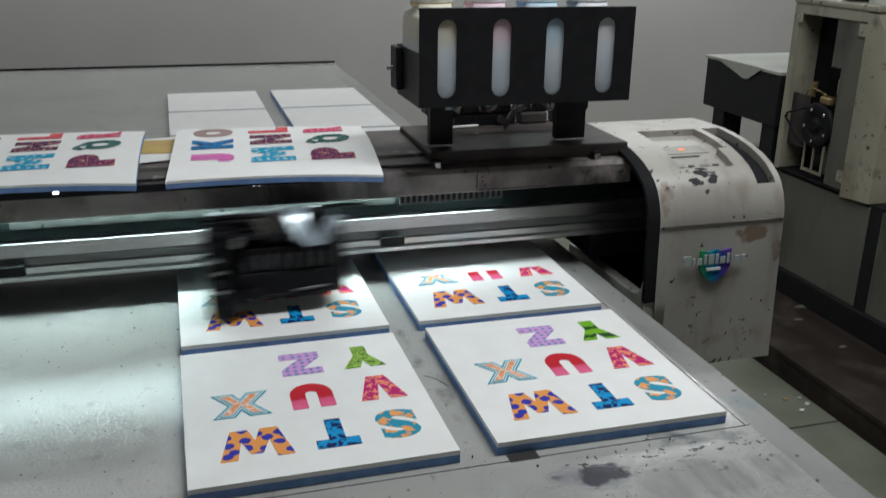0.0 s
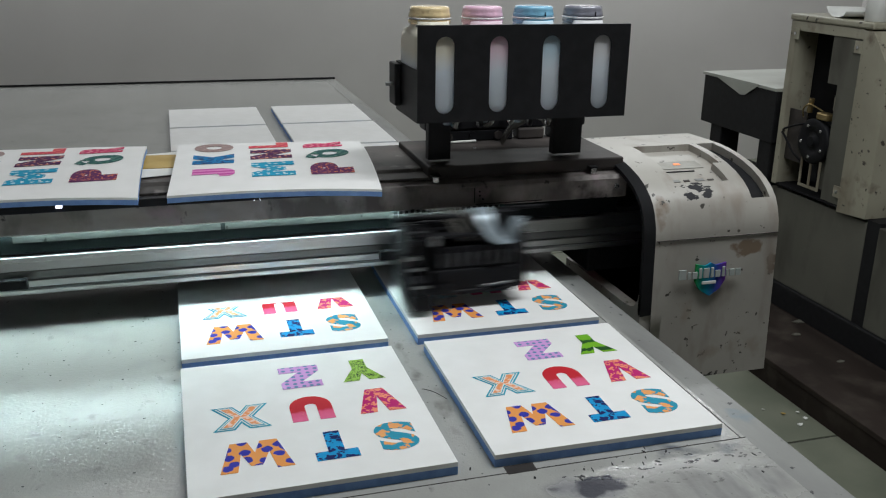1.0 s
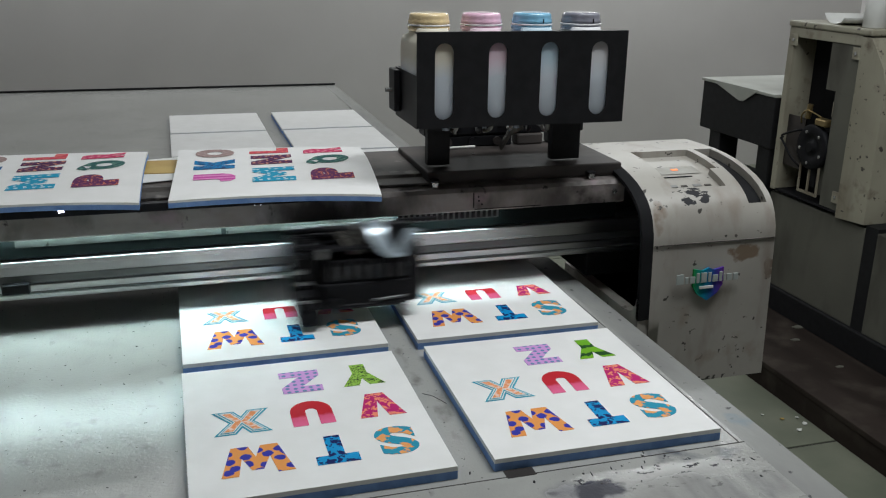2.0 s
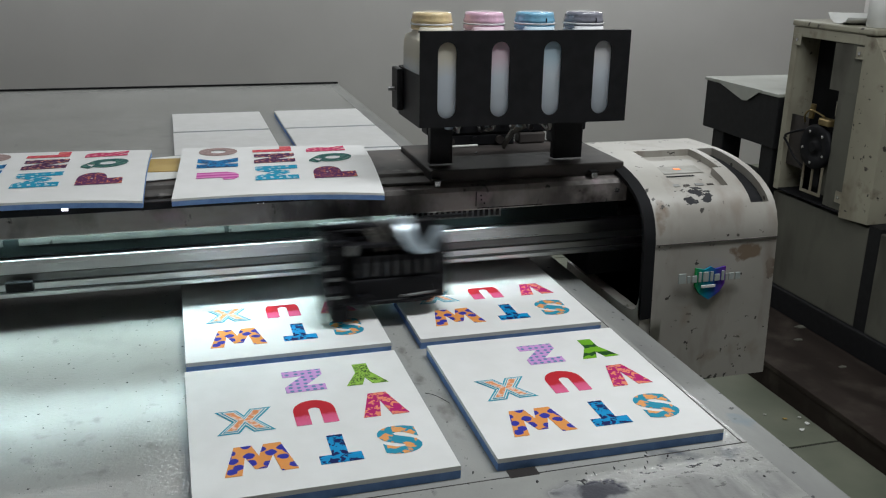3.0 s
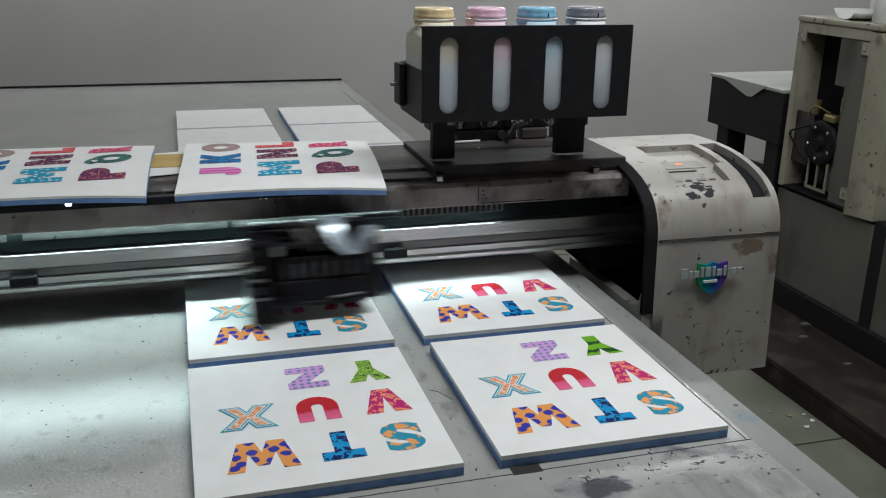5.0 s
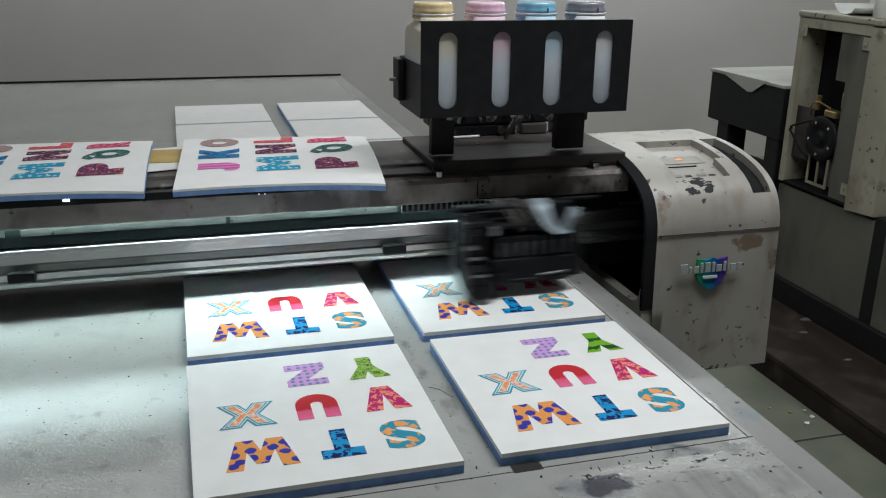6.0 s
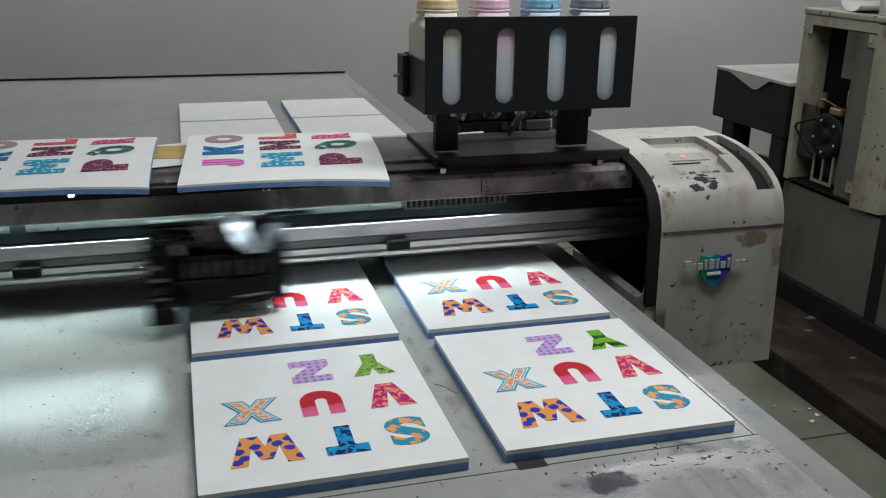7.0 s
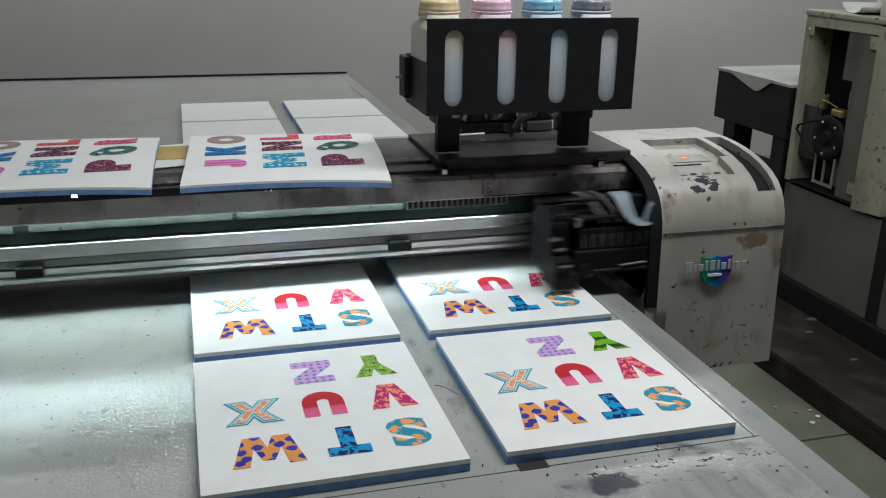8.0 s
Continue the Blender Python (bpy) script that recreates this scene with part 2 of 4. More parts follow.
FILM = mat("clear_wrap_film", (0.55, 0.55, 0.56), (0.75, 0.75, 0.76), 60, 0.15, bump=0.5, bump_scale=200)
TUBE = mat("clear_grey_tube", (0.17, 0.165, 0.15), (0.26, 0.25, 0.23), 30, 0.2)
SMOKE = mat("smoky_damper_window", (0.07, 0.072, 0.078), (0.16, 0.165, 0.17), 60, 0.3)
BRASS = mat("tarnished_brass", (0.3, 0.22, 0.1), (0.42, 0.32, 0.16), 40, 0.35, metal=0.8)
CHROME = mat("bright_screw_steel", (0.6, 0.6, 0.6), (0.7, 0.7, 0.7), 30, 0.25, metal=0.9)
LED = glow("led_tape", (0.75, 1.0, 1.0), 48.0)
LEDDOT = glow("led_dot", (0.85, 0.85, 1.0), 6.0)
ORANGE = glow("orange_indicator", (1.0, 0.25, 0.08), 0.5)

INK = dict(
    W=spots("print_orange_blue_dots", (0.80, 0.32, 0.08), (0.03, 0.035, 0.36), 50, 0.44, wobble=0.004, loose=0.9),
    T=spots("print_blue_navy_coral", (0.0, 0.28, 0.60), (0.003, 0.010, 0.10), 60, 0.42, wobble=0.02),
    S=spots("print_teal_orange", (0.02, 0.28, 0.42), (0.82, 0.36, 0.12), 44, 0.42, wobble=0.016),
    V=spots("print_magenta_flowers", (0.50, 0.012, 0.15), (0.85, 0.28, 0.16), 66, 0.40, wobble=0.02),
    U=bands("print_red_pink_fade", [(0, (0.80, 0.17, 0.36)), (0.42, (0.70, 0.09, 0.2)), (0.5, (0.52, 0.015, 0.03)), (1, (0.55, 0.02, 0.03))], 1, -0.04, 0.04, wave=0.012),
    X=bands("print_teal", [(0, (0.03, 0.30, 0.42)), (1, (0.04, 0.36, 0.48))], 0, -0.03, 0.03),
    Z=spots("print_lilac_dots", (0.62, 0.33, 0.68), (0.13, 0.24, 0.42), 88, 0.34, loose=0.25),
    Y=spots("print_lime_squiggle", (0.30, 0.52, 0.08), (0.01, 0.03, 0.01), 110, 0.36, wobble=0.02),
    G=bands("print_green_bands", [(0, (0.17, 0.42, 0.02)), (0.28, (0.015, 0.07, 0.015)), (0.42, (0.17, 0.42, 0.02)), (0.66, (0.015, 0.08, 0.015)), (0.8, (0.15, 0.4, 0.02))], 1, -0.04, 0.04, hard=True, wave=0.02),
    J=bands("print_pink_stripes", [(i / 8, ((0.55, 0.06, 0.34), (0.74, 0.25, 0.55))[i % 2]) for i in range(8)], 1, -0.035, 0.035, hard=True),
    K=spots("print_blue_zebra", (0.0, 0.20, 0.48), (0.01, 0.03, 0.12), 80, 0.36, wobble=0.02),
    O=spots("print_taupe", (0.33, 0.23, 0.22), (0.42, 0.31, 0.29), 90, 0.3),
    M=spots("print_sky_hearts", (0.0, 0.30, 0.50), (0.55, 0.68, 0.72), 68, 0.26, wobble=0.006),
    N=spots("print_plum_peach", (0.075, 0.01, 0.07), (0.72, 0.33, 0.22), 80, 0.24, wobble=0.008),
    L=spots("print_coral", (0.62, 0.06, 0.10), (0.75, 0.2, 0.15), 80, 0.3),
    P=spots("print_purple_orange", (0.11, 0.012, 0.09), (0.72, 0.22, 0.10), 90, 0.24, wobble=0.012),
    Q=spots("print_bottle_green", (0.012, 0.09, 0.09), (0.10, 0.24, 0.18), 80, 0.3, wobble=0.012),
    R=spots("print_rose_check", (0.55, 0.03, 0.12), (0.78, 0.30, 0.36), 80, 0.32),
)
overlay(INK["U"], (0.78, 0.30, 0.24), 210, 0.60, 0.65, box=(0.0, -0.018, 0.0, 0.05, 0.026, 0.05), seed=81)
XWHITE = mat("print_white", (0.74, 0.76, 0.76), rough=0.7, spec=0.2)
XORANGE = mat("print_orange_dash", (0.8, 0.3, 0.12), (0.85, 0.6, 0.5), 160, 0.7, 0.2, lo=0.5, hi=0.56)


# ---- building helpers ----
def part(name, bm, material, parent=None, label="", m=None):
    me = bpy.data.meshes.new(name)
    bm.normal_update()
    bm.to_mesh(me)
    bm.free()
    me.materials.append(material)
    ob = new(name, me)
    if m is not None:
        ob.matrix_basis = m
    if parent:
        ob.parent = parent
    if label:
        ob["label"] = label
    return ob


def thing(name, m, label, category, group="", kind=""):
    ob = new(name)
    ob.empty_display_size = 0.05
    ob.matrix_basis = m
    return tagged(ob, label, category, group, kind)


def box(bm, x0, x1, y0, y1, z0, z1, bevel=0.0, seg=2):
    r = bmesh.ops.create_cube(bm, size=1)
    for v in r["verts"]:
        v.co = Vector(((x0 + x1) / 2 + v.co.x * (x1 - x0), (y0 + y1) / 2 + v.co.y * (y1 - y0), (z0 + z1) / 2 + v.co.z * (z1 - z0)))
    if bevel:
        es = list({e for v in r["verts"] for e in v.link_edges})
        bmesh.ops.bevel(bm, geom=es, offset=bevel, segments=seg, affect="EDGES", profile=0.5)
    return bm


def boxm(*a, **k):
    return box(bmesh.new(), *a, **k)


def rod(bm, a, b, r, n=12):
    a, b = Vector(a), Vector(b)
    q = (b - a).to_track_quat("Z", "Y").to_matrix().to_4x4()
    bmesh.ops.create_cone(bm, cap_ends=True, segments=n, radius1=r, radius2=r, depth=(b - a).length, matrix=Matrix.Translation((a + b) / 2) @ q)
    return bm


def pipe(bm, pts, r, n=8):
    """A bent round tube along points, smoothed."""
    P = [Vector(p) for p in pts]
    out = []
    for i in range(len(P) - 1):
        p0, p1, p2, p3 = P[max(i - 1, 0)], P[i], P[i + 1], P[min(i + 2, len(P) - 1)]
        for k in range(6):
            t = k / 6
            out.append(0.5 * ((2 * p1) + (p2 - p0) * t + (2 * p0 - 5 * p1 + 4 * p2 - p3) * t * t + (3 * p1 - p0 - 3 * p2 + p3) * t ** 3))
    out.append(P[-1])
    rings = []
    for i, p in enumerate(out):
        d = (out[min(i + 1, len(out) - 1)] - out[max(i - 1, 0)]).normalized()
        q = d.to_track_quat("Z", "Y")
        rings.append([bm.verts.new(p + q @ Vector((r * math.cos(a * math.tau / n), r * math.sin(a * math.tau / n), 0))) for a in range(n)])
    for r0, r1 in zip(rings, rings[1:]):
        for k in range(n):
            f = bm.faces.new((r0[k], r0[(k + 1) % n], r1[(k + 1) % n], r1[k]))
            f.smooth = True
    bm.faces.new(rings[0][::-1])
    bm.faces.new(rings[-1])
    return bm


def lathe(bm, prof, n=28, at=(0, 0, 0), sx=1.0, sy=1.0):
    rings = [[bm.verts.new((at[0] + sx * r * math.cos(k * math.tau / n), at[1] + sy * r * math.sin(k * math.tau / n), at[2] + z)) for k in range(n)] for r, z in prof]
    for r0, r1 in zip(rings, rings[1:]):
        for k in range(n):
            f = bm.faces.new((r0[k], r0[(k + 1) % n], r1[(k + 1) % n], r1[k]))
            f.smooth = True
    bm.faces.new(rings[0][::-1])
    bm.faces.new(rings[-1])
    return bm


def prism(bm, poly, x0, x1):
    """A (y, z) outline pulled along x."""
    a = [bm.verts.new((x0, y, z)) for y, z in poly]
    b = [bm.verts.new((x1, y, z)) for y, z in poly]
    n = len(poly)
    for i in range(n):
        bm.faces.new((a[i], a[(i + 1) % n], b[(i + 1) % n], b[i]))
    bm.faces.new(a[::-1])
    bm.faces.new(b)
    bmesh.ops.recalc_face_normals(bm, faces=bm.faces[:])
    return bm


def ribbon(bm, pts, width, axis=Vector((1, 0, 0)), thick=0.001, last=None):
    """A thin flat band along points, with a thickness; its crosswise axis may turn to another on the way."""
    P = [Vector(p) for p in pts]
    rows = []
    for i, p in enumerate(P):
        d = (P[min(i + 1, len(P) - 1)] - P[max(i - 1, 0)]).normalized()
        ax = axis if last is None else axis.lerp(last, i / (len(P) - 1))
        u = (ax - d * ax.dot(d)).normalized()
        nn = d.cross(u)
        rows.append([bm.verts.new(p + u * s * width / 2 + nn * t * thick / 2) for s, t in ((-1, -1), (1, -1), (1, 1), (-1, 1))])
    for a, b in zip(rows, rows[1:]):
        for k in range(4):
            bm.faces.new((a[k], a[(k + 1) % 4], b[(k + 1) % 4], b[k])).smooth = True
    bm.faces.new(rows[0][::-1])
    bm.faces.new(rows[-1])
    bmesh.ops.recalc_face_normals(bm, faces=bm.faces[:])
    return bm


# ---- room ----
def wall(name, *b):
    return tagged(part(name, boxm(*b), WALL), "plain dull grey painted wall", "wall", kind="structure")


X0, X1, Y0, Y1, H = -3.6, 4.2, -3.4, 4.4, 2.8
wall("wall_north", X0 - 0.15, X1 + 0.15, Y1, Y1 + 0.15, 0, H)
wall("wall_south", X0 - 0.15, X1 + 0.15, Y0 - 0.15, Y0, 0, H)
wall("wall_east", X1, X1 + 0.15, Y0, Y1, 0, H)
wall("wall_west", X0 - 0.15, X0, Y0, Y1, 0, H)
tagged(part("ceiling", boxm(X0 - 0.15, X1 + 0.15, Y0 - 0.15, Y1 + 0.15, H, H + 0.1), CEIL), "plain pale painted ceiling", "ceiling", kind="structure")
floor = tagged(part("floor", boxm(X0 - 0.15, X1 + 0.15, Y0 - 0.15, Y1 + 0.15, -0.1, -0.004), GROUT), "dull green square floor tiles with dark joints", "floor", kind="structure")


# ---- printing bed ----
def build_bed():
    t = thing("printing_bed", pose(0, 0, 0), "large flat grey painted printing bed, worn and ink-stained", "table")
    L, R, N, F = -1.75, 0.41, -0.62, 3.535
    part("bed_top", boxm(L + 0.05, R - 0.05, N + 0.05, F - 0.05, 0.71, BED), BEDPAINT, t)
    part("edge_rail", boxm(R - 0.05, R, N, F, 0.67, BED - 0.0015, bevel=0.002), RIM, t, "scuffed grey edge rail with ink specks")
    part("edge_rail", boxm(L, L + 0.05, N, F, 0.67, BED - 0.0015, bevel=0.002), RIM, t)
    part("end_rail", boxm(L + 0.05, R - 0.05, N, N + 0.05, 0.67, BED - 0.0015, bevel=0.002), RIM, t)
    part("end_rail", boxm(L + 0.05, R - 0.05, F - 0.05, F, 0.67, BED - 0.0015, bevel=0.002), RIM, t)
    part("rear_stop_bar", boxm(L, R, F - 0.012, F - 0.002, BED, BED + 0.009, bevel=0.002), BLACK, t, "thin dark bar along the far edge")
    part("scribed_line", boxm(-0.42, 0.36, -0.0215, -0.0203, BED, BED + 0.0006), TOPST, t, "thin dark guide line")
    part("scribed_line", boxm(0.352, 0.3532, -0.02, 3.2, BED, BED + 0.0006), TOPST, t)
    part("tape_patch", boxm(0.010, 0.050, -0.024, -0.006, BED, BED + 0.0007), TOPST, t, "small dark tape patch")
    # dried drips of ink in front of the boards
    rnd = random.Random(9)
    for x, y in ((0.210, -0.011), (0.205, -0.019), (0.200, -0.033), (0.190, -0.045), (0.234, -0.026), (0.315, -0.059), (0.331, -0.103), (0.174, -0.074), (0.109, -0.038), (0.119, -0.042), (0.096, -0.058), (0.122, -0.065), (0.150, -0.036), (0.040, -0.040), (-0.033, 0.001), (0.345, -0.063)):
        bm = bmesh.new()
        a = rnd.uniform(0.9, 2.0)
        ln, wd = rnd.uniform(0.002, 0.0065), rnd.uniform(0.0008, 0.0017)
        ring = [Vector((ln * math.cos(k) * rnd.uniform(0.75, 1.1), wd * math.sin(k) * rnd.uniform(0.7, 1.2), 0)) for k in (0.0, 0.8, 1.6, 2.4, 3.14, 3.9, 4.7, 5.5)]
        lo = [bm.verts.new(v) for v in ring]
        hi = [bm.verts.new(v + Vector((0, 0, 0.0005))) for v in ring]
        bm.faces.new(lo[::-1])
        bm.faces.new(hi)
        for k in range(8):
            bm.faces.new((lo[k], lo[(k + 1) % 8], hi[(k + 1) % 8], hi[k]))
        part("ink_drip", bm, PLASTIC, t, "", pose(x, y, BED, 0, 0, math.degrees(a)))
    for y in (N + 0.1, 1.2, F - 0.1):
        for x in (L + 0.12, R - 0.16):
            part("leg", boxm(x - 0.04, x + 0.04, y - 0.04, y + 0.04, 0, 0.71, bevel=0.004), BLACK, t)
    part("crossbar", boxm(L + 0.1, R - 0.14, 1.18, 1.22, 0.25, 0.30), BLACK, t)
    return t


build_bed()


# ---- printed boards ----
SHAPES = dict(
    V=((0, 1), (0.37, 1), (0.5, 0.34), (0.63, 1), (1, 1), (0.70, 0), (0.30, 0)),
    W=((0, 1), (0.235, 1), (0.305, 0.40), (0.42, 0.84), (0.58, 0.84), (0.695, 0.40), (0.765, 1), (1, 1), (0.83, 0), (0.585, 0), (0.5, 0.40), (0.415, 0), (0.17, 0)),
    T=((0, 1), (1, 1), (1, 0.71), (0.69, 0.71), (0.69, 0), (0.31, 0), (0.31, 0.71), (0, 0.71)),
    Z=((0, 1), (1, 1), (1, 0.74), (0.52, 0.27), (1, 0.27), (1, 0), (0, 0), (0, 0.27), (0.48, 0.73), (0, 0.73)),
    Y=((0, 1), (0.38, 1), (0.5, 0.68), (0.62, 1), (1, 1), (0.68, 0.42), (0.68, 0), (0.32, 0), (0.32, 0.42)),
    X=((0, 1), (0.38, 1), (0.5, 0.74), (0.62, 1), (1, 1), (0.72, 0.5), (1, 0), (0.62, 0), (0.5, 0.26), (0.38, 0), (0, 0), (0.28, 0.5)),
    L=((0, 1), (0.44, 1), (0.44, 0.30), (1, 0.30), (1, 0), (0, 0)),
    K=((0, 1), (0.36, 1), (0.36, 0.64), (0.6, 1), (1, 1), (0.70, 0.52), (1, 0), (0.6, 0), (0.36, 0.38), (0.36, 0), (0, 0)),
    M=((0, 0), (0, 1), (0.29, 1), (0.5, 0.62), (0.71, 1), (1, 1), (1, 0), (0.73, 0), (0.73, 0.52), (0.57, 0.2), (0.43, 0.2), (0.27, 0.52), (0.27, 0)),
    N=((0, 0), (0, 1), (0.33, 1), (0.66, 0.48), (0.66, 1), (1, 1), (1, 0), (0.67, 0), (0.34, 0.52), (0.34, 0)),
)
SHAPES["J"] = ((0.30, 1), (1, 1), (1, 0.30), (0.86, 0.09), (0.6, 0), (0.25, 0), (0, 0.12), (0, 0.36), (0.22, 0.36), (0.30, 0.44))
SHAPES["U"] = tuple([(0, 1), (0.36, 1), (0.36, 0.42)] + [(0.5 - 0.14 * math.cos(k * math.pi / 8), 0.42 - 0.10 * math.sin(k * math.pi / 8)) for k in range(1, 8)] + [(0.64, 0.42), (0.64, 1), (1, 1), (1, 0.42)]
                    + [(0.5 + 0.5 * math.cos(k * math.pi / 12), 0.42 - 0.42 * math.sin(k * math.pi / 12)) for k in range(1, 12)] + [(0, 0.42)])


def glyph(ch, w, h, bold=0.05, depth=0.00035, inset=0.0):
    """A heavy letter as a thin slab, fitted to w by h and centred."""
    bm = bmesh.new()
    if ch in SHAPES:
        vs = [bm.verts.new(((x - 0.5) * w, (y - 0.5) * h, 0)) for x, y in SHAPES[ch]]
        bm.faces.new(vs)
        bm.normal_update()
        if bm.faces[:][0].normal.z < 0:
            bmesh.ops.reverse_faces(bm, faces=bm.faces[:])
        if inset:
            keep = bm.faces[:]
            r = bmesh.ops.inset_region(bm, faces=keep, thickness=inset, use_boundary=True, use_even_offset=True)
            bmesh.ops.delete(bm, geom=r["faces"], context="FACES")
    else:
        c = bpy.data.curves.new("glyph", "FONT")
        c.body, c.offset, c.resolution_u = ch, bold, 5
        o = bpy.data.objects.new("glyph", c)
        me = bpy.data.meshes.new_from_object(o)
        bpy.data.objects.remove(o)
        bpy.data.curves.remove(c)
        bm.from_mesh(me)
        bpy.data.meshes.remove(me)
        xs, ys = [v.co.x for v in bm.verts], [v.co.y for v in bm.verts]
        cx, cy, sx, sy = (min(xs) + max(xs)) / 2, (min(ys) + max(ys)) / 2, w / (max(xs) - min(xs)), h / (max(ys) - min(ys))
        for v in bm.verts:
            v.co = Vector(((v.co.x - cx) * sx, (v.co.y - cy) * sy, 0))
        bmesh.ops.remove_doubles(bm, verts=bm.verts[:], dist=1e-6)
    for f in bm.faces:
        f.smooth = False
    bmesh.ops.triangulate(bm, faces=bm.faces[:])
    up = bmesh.ops.extrude_face_region(bm, geom=bm.faces[:])
    for v in up["geom"]:
        if isinstance(v, bmesh.types.BMVert):
            v.co.z += depth
    bmesh.ops.recalc_face_normals(bm, faces=bm.faces[:])
    return bm


BW, BD, BT = 0.331, 0.364, 0.018
FRONT = [("W", 0.086, 0.082, 0.092, 0.070), ("T", 0.188, 0.082, 0.056, 0.070), ("S", 0.271, 0.084, 0.055, 0.072),
         ("X", 0.076, 0.186, 0.078, 0.066), ("U", 0.173, 0.188, 0.059, 0.070), ("V", 0.270, 0.188, 0.066, 0.070),
         ("Z", 0.172, 0.289, 0.060, 0.071), ("Y", 0.264, 0.290, 0.064, 0.071)]
BOLD = dict(W=0.085, T=0.11, S=0.05, X=0.095, U=0.095, V=0.10, Z=0.095, Y=0.10)
TOPZ = 0.0003


def bent(bm, fn):
    for v in bm.verts:
        v.co.z += fn(v.co.x, v.co.y)
    return bm


def slab(x0, x1, y0, y1, z0, z1, nx=1, ny=1):
    """A thin slab with a gridded body."""
    bm = bmesh.new()
    xs = [x0 + (x1 - x0) * i / nx for i in range(nx + 1)]
    ys = [y0 + (y1 - y0) * i / ny for i in range(ny + 1)]
    top = [[bm.verts.new((x, y, z1)) for x in xs] for y in ys]
    bot = [[bm.verts.new((x, y, z0)) for x in xs] for y in ys]
    for j in range(ny):
        for i in range(nx):
            bm.faces.new((top[j][i], top[j][i + 1], top[j + 1][i + 1], top[j + 1][i]))
            bm.faces.new((bot[j][i], bot[j + 1][i], bot[j + 1][i + 1], bot[j][i + 1]))
    for i in range(nx):
        bm.faces.new((bot[0][i], bot[0][i + 1], top[0][i + 1], top[0][i]))
        bm.faces.new((bot[ny][i + 1], bot[ny][i], top[ny][i], top[ny][i + 1]))
    for j in range(ny):
        bm.faces.new((bot[j + 1][0], bot[j][0], top[j][0], top[j + 1][0]))
        bm.faces.new((bot[j][nx], bot[j + 1][nx], top[j + 1][nx], top[j][nx]))
    return bm


def board(m, label, group, fn=None, w=BW, d=BD, bt=BT, skin=0.0065):
    nx = 16 if fn else 1
    t = thing("print_board", m, label, "board", group)
    flat = fn or (lambda x, y: 0.0)
    part("foam_core", bent(slab(0, w, 0, d, 0, bt - skin, nx, nx), flat), FOAM, t, "blue foam core")
    part("face_sheet", bent(slab(0, w, 0, d, bt - skin, bt, nx, nx), flat), WHITE, t, "smooth white face sheet")
    return t


def cut(bm, y0, y1):
    """Keeps the slice of a mesh between two heights in y."""
    for y, up in ((y0, False), (y1, True)):
        if y is None:
            continue
        bmesh.ops.bisect_plane(bm, geom=bm.verts[:] + bm.edges[:] + bm.faces[:], plane_co=(0, y, 0), plane_no=(0, 1, 0), clear_outer=up, clear_inner=not up)
    return bm


def islands(bm):
    """The separate pieces of a mesh, each as a mesh of its own."""
    left, out = set(bm.verts), []
    while left:
        todo, seen = [left.pop()], set()
        while todo:
            v = todo.pop()
            seen.add(v)
            for e in v.link_edges:
                w = e.other_vert(v)
                if w in left:
                    left.remove(w)
                    todo.append(w)
        piece = bmesh.new()
        twin = {v: piece.verts.new(v.co) for v in bm.verts if v in seen}
        for f in bm.faces:
            if f.verts[0] in seen:
                piece.faces.new([twin[v] for v in f.verts])
        out.append(piece)
    bm.free()
    return out


FRESH = []          # slices of ink laid down during the clip: (object, base pose, step)
STEP, STEPS = 0.0042, 8


def print_letter(t, ch, x, y, w, h, turn, material, bold, z=0.0, label="", front=None, fn=None, inset=0.0, bt=BT):
    def made():
        bm = glyph(ch, w, h, bold, inset=inset)
        r = Matrix.Rotation(radians(turn), 4, "Z")
        for v in bm.verts:
            v.co = r @ v.co
        if fn:
            for v in bm.verts:
                v.co.z += fn(v.co.x + x, v.co.y + y)
        return bm
    base = pose(x, y, bt + TOPZ + z)
    if front is None:
        part("letter_" + ch.lower(), made(), material, t, label, base)
        return
    for piece in islands(cut(made(), None, front - y)):
        part("letter_" + ch.lower(), piece, material, t, label, base)
    for i in range(STEPS):
        bm = cut(made(), front - y + i * STEP, front - y + (i + 1) * STEP if i < STEPS - 1 else None)
        for piece in islands(bm):
            FRESH.append((part("ink_slice", piece, material, t, "", base), base, i))


def letters(t, y_kind="Y", front=None, skip=""):
    for ch, x, y, w, h in FRONT:
        if ch in skip:
            continue
        f = front if ch in "XUV" else None
        if ch == "X":
            print_letter(t, ch, x, y, w, h, 180, INK["X"], BOLD["X"], label="teal outlined letter", front=f)
            for k, (ink, d) in enumerate(((XWHITE, 0.0026), (INK["X"], 0.0043), (XWHITE, 0.0058), (XORANGE, 0.0074))):
                print_letter(t, ch, x, y, w, h, 180, ink, 0, 0.0003 * (k + 1), front=f, inset=d)
        else:
            print_letter(t, ch, x, y, w, h, 180, INK[y_kind if ch == "Y" else ch], BOLD[ch], front=f)


LX, RX = -0.383, 0.0
NEAR = "white-faced blue foam board printed with patterned coloured letters"
letters(board(pose(LX, -0.008, BED, 0, 0, 0.2), NEAR + ", lime green Y", "boards on the bed"), "Y")
letters(board(pose(RX - 0.001, -0.004, BED, 0, 0, -0.6), NEAR + ", banded green Y", "boards on the bed"), "G")
HALF = "white-faced blue foam board, half printed with coloured letters"
letters(board(pose(LX + 0.001, 0.387, BED, 0, 0, 0.1), HALF, "boards on the bed"), front=0.197, skip="ZY")
letters(board(pose(RX + 0.0, 0.388, BED, 0, 0, -0.5), HALF, "boards on the bed"), front=0.197, skip="ZY")
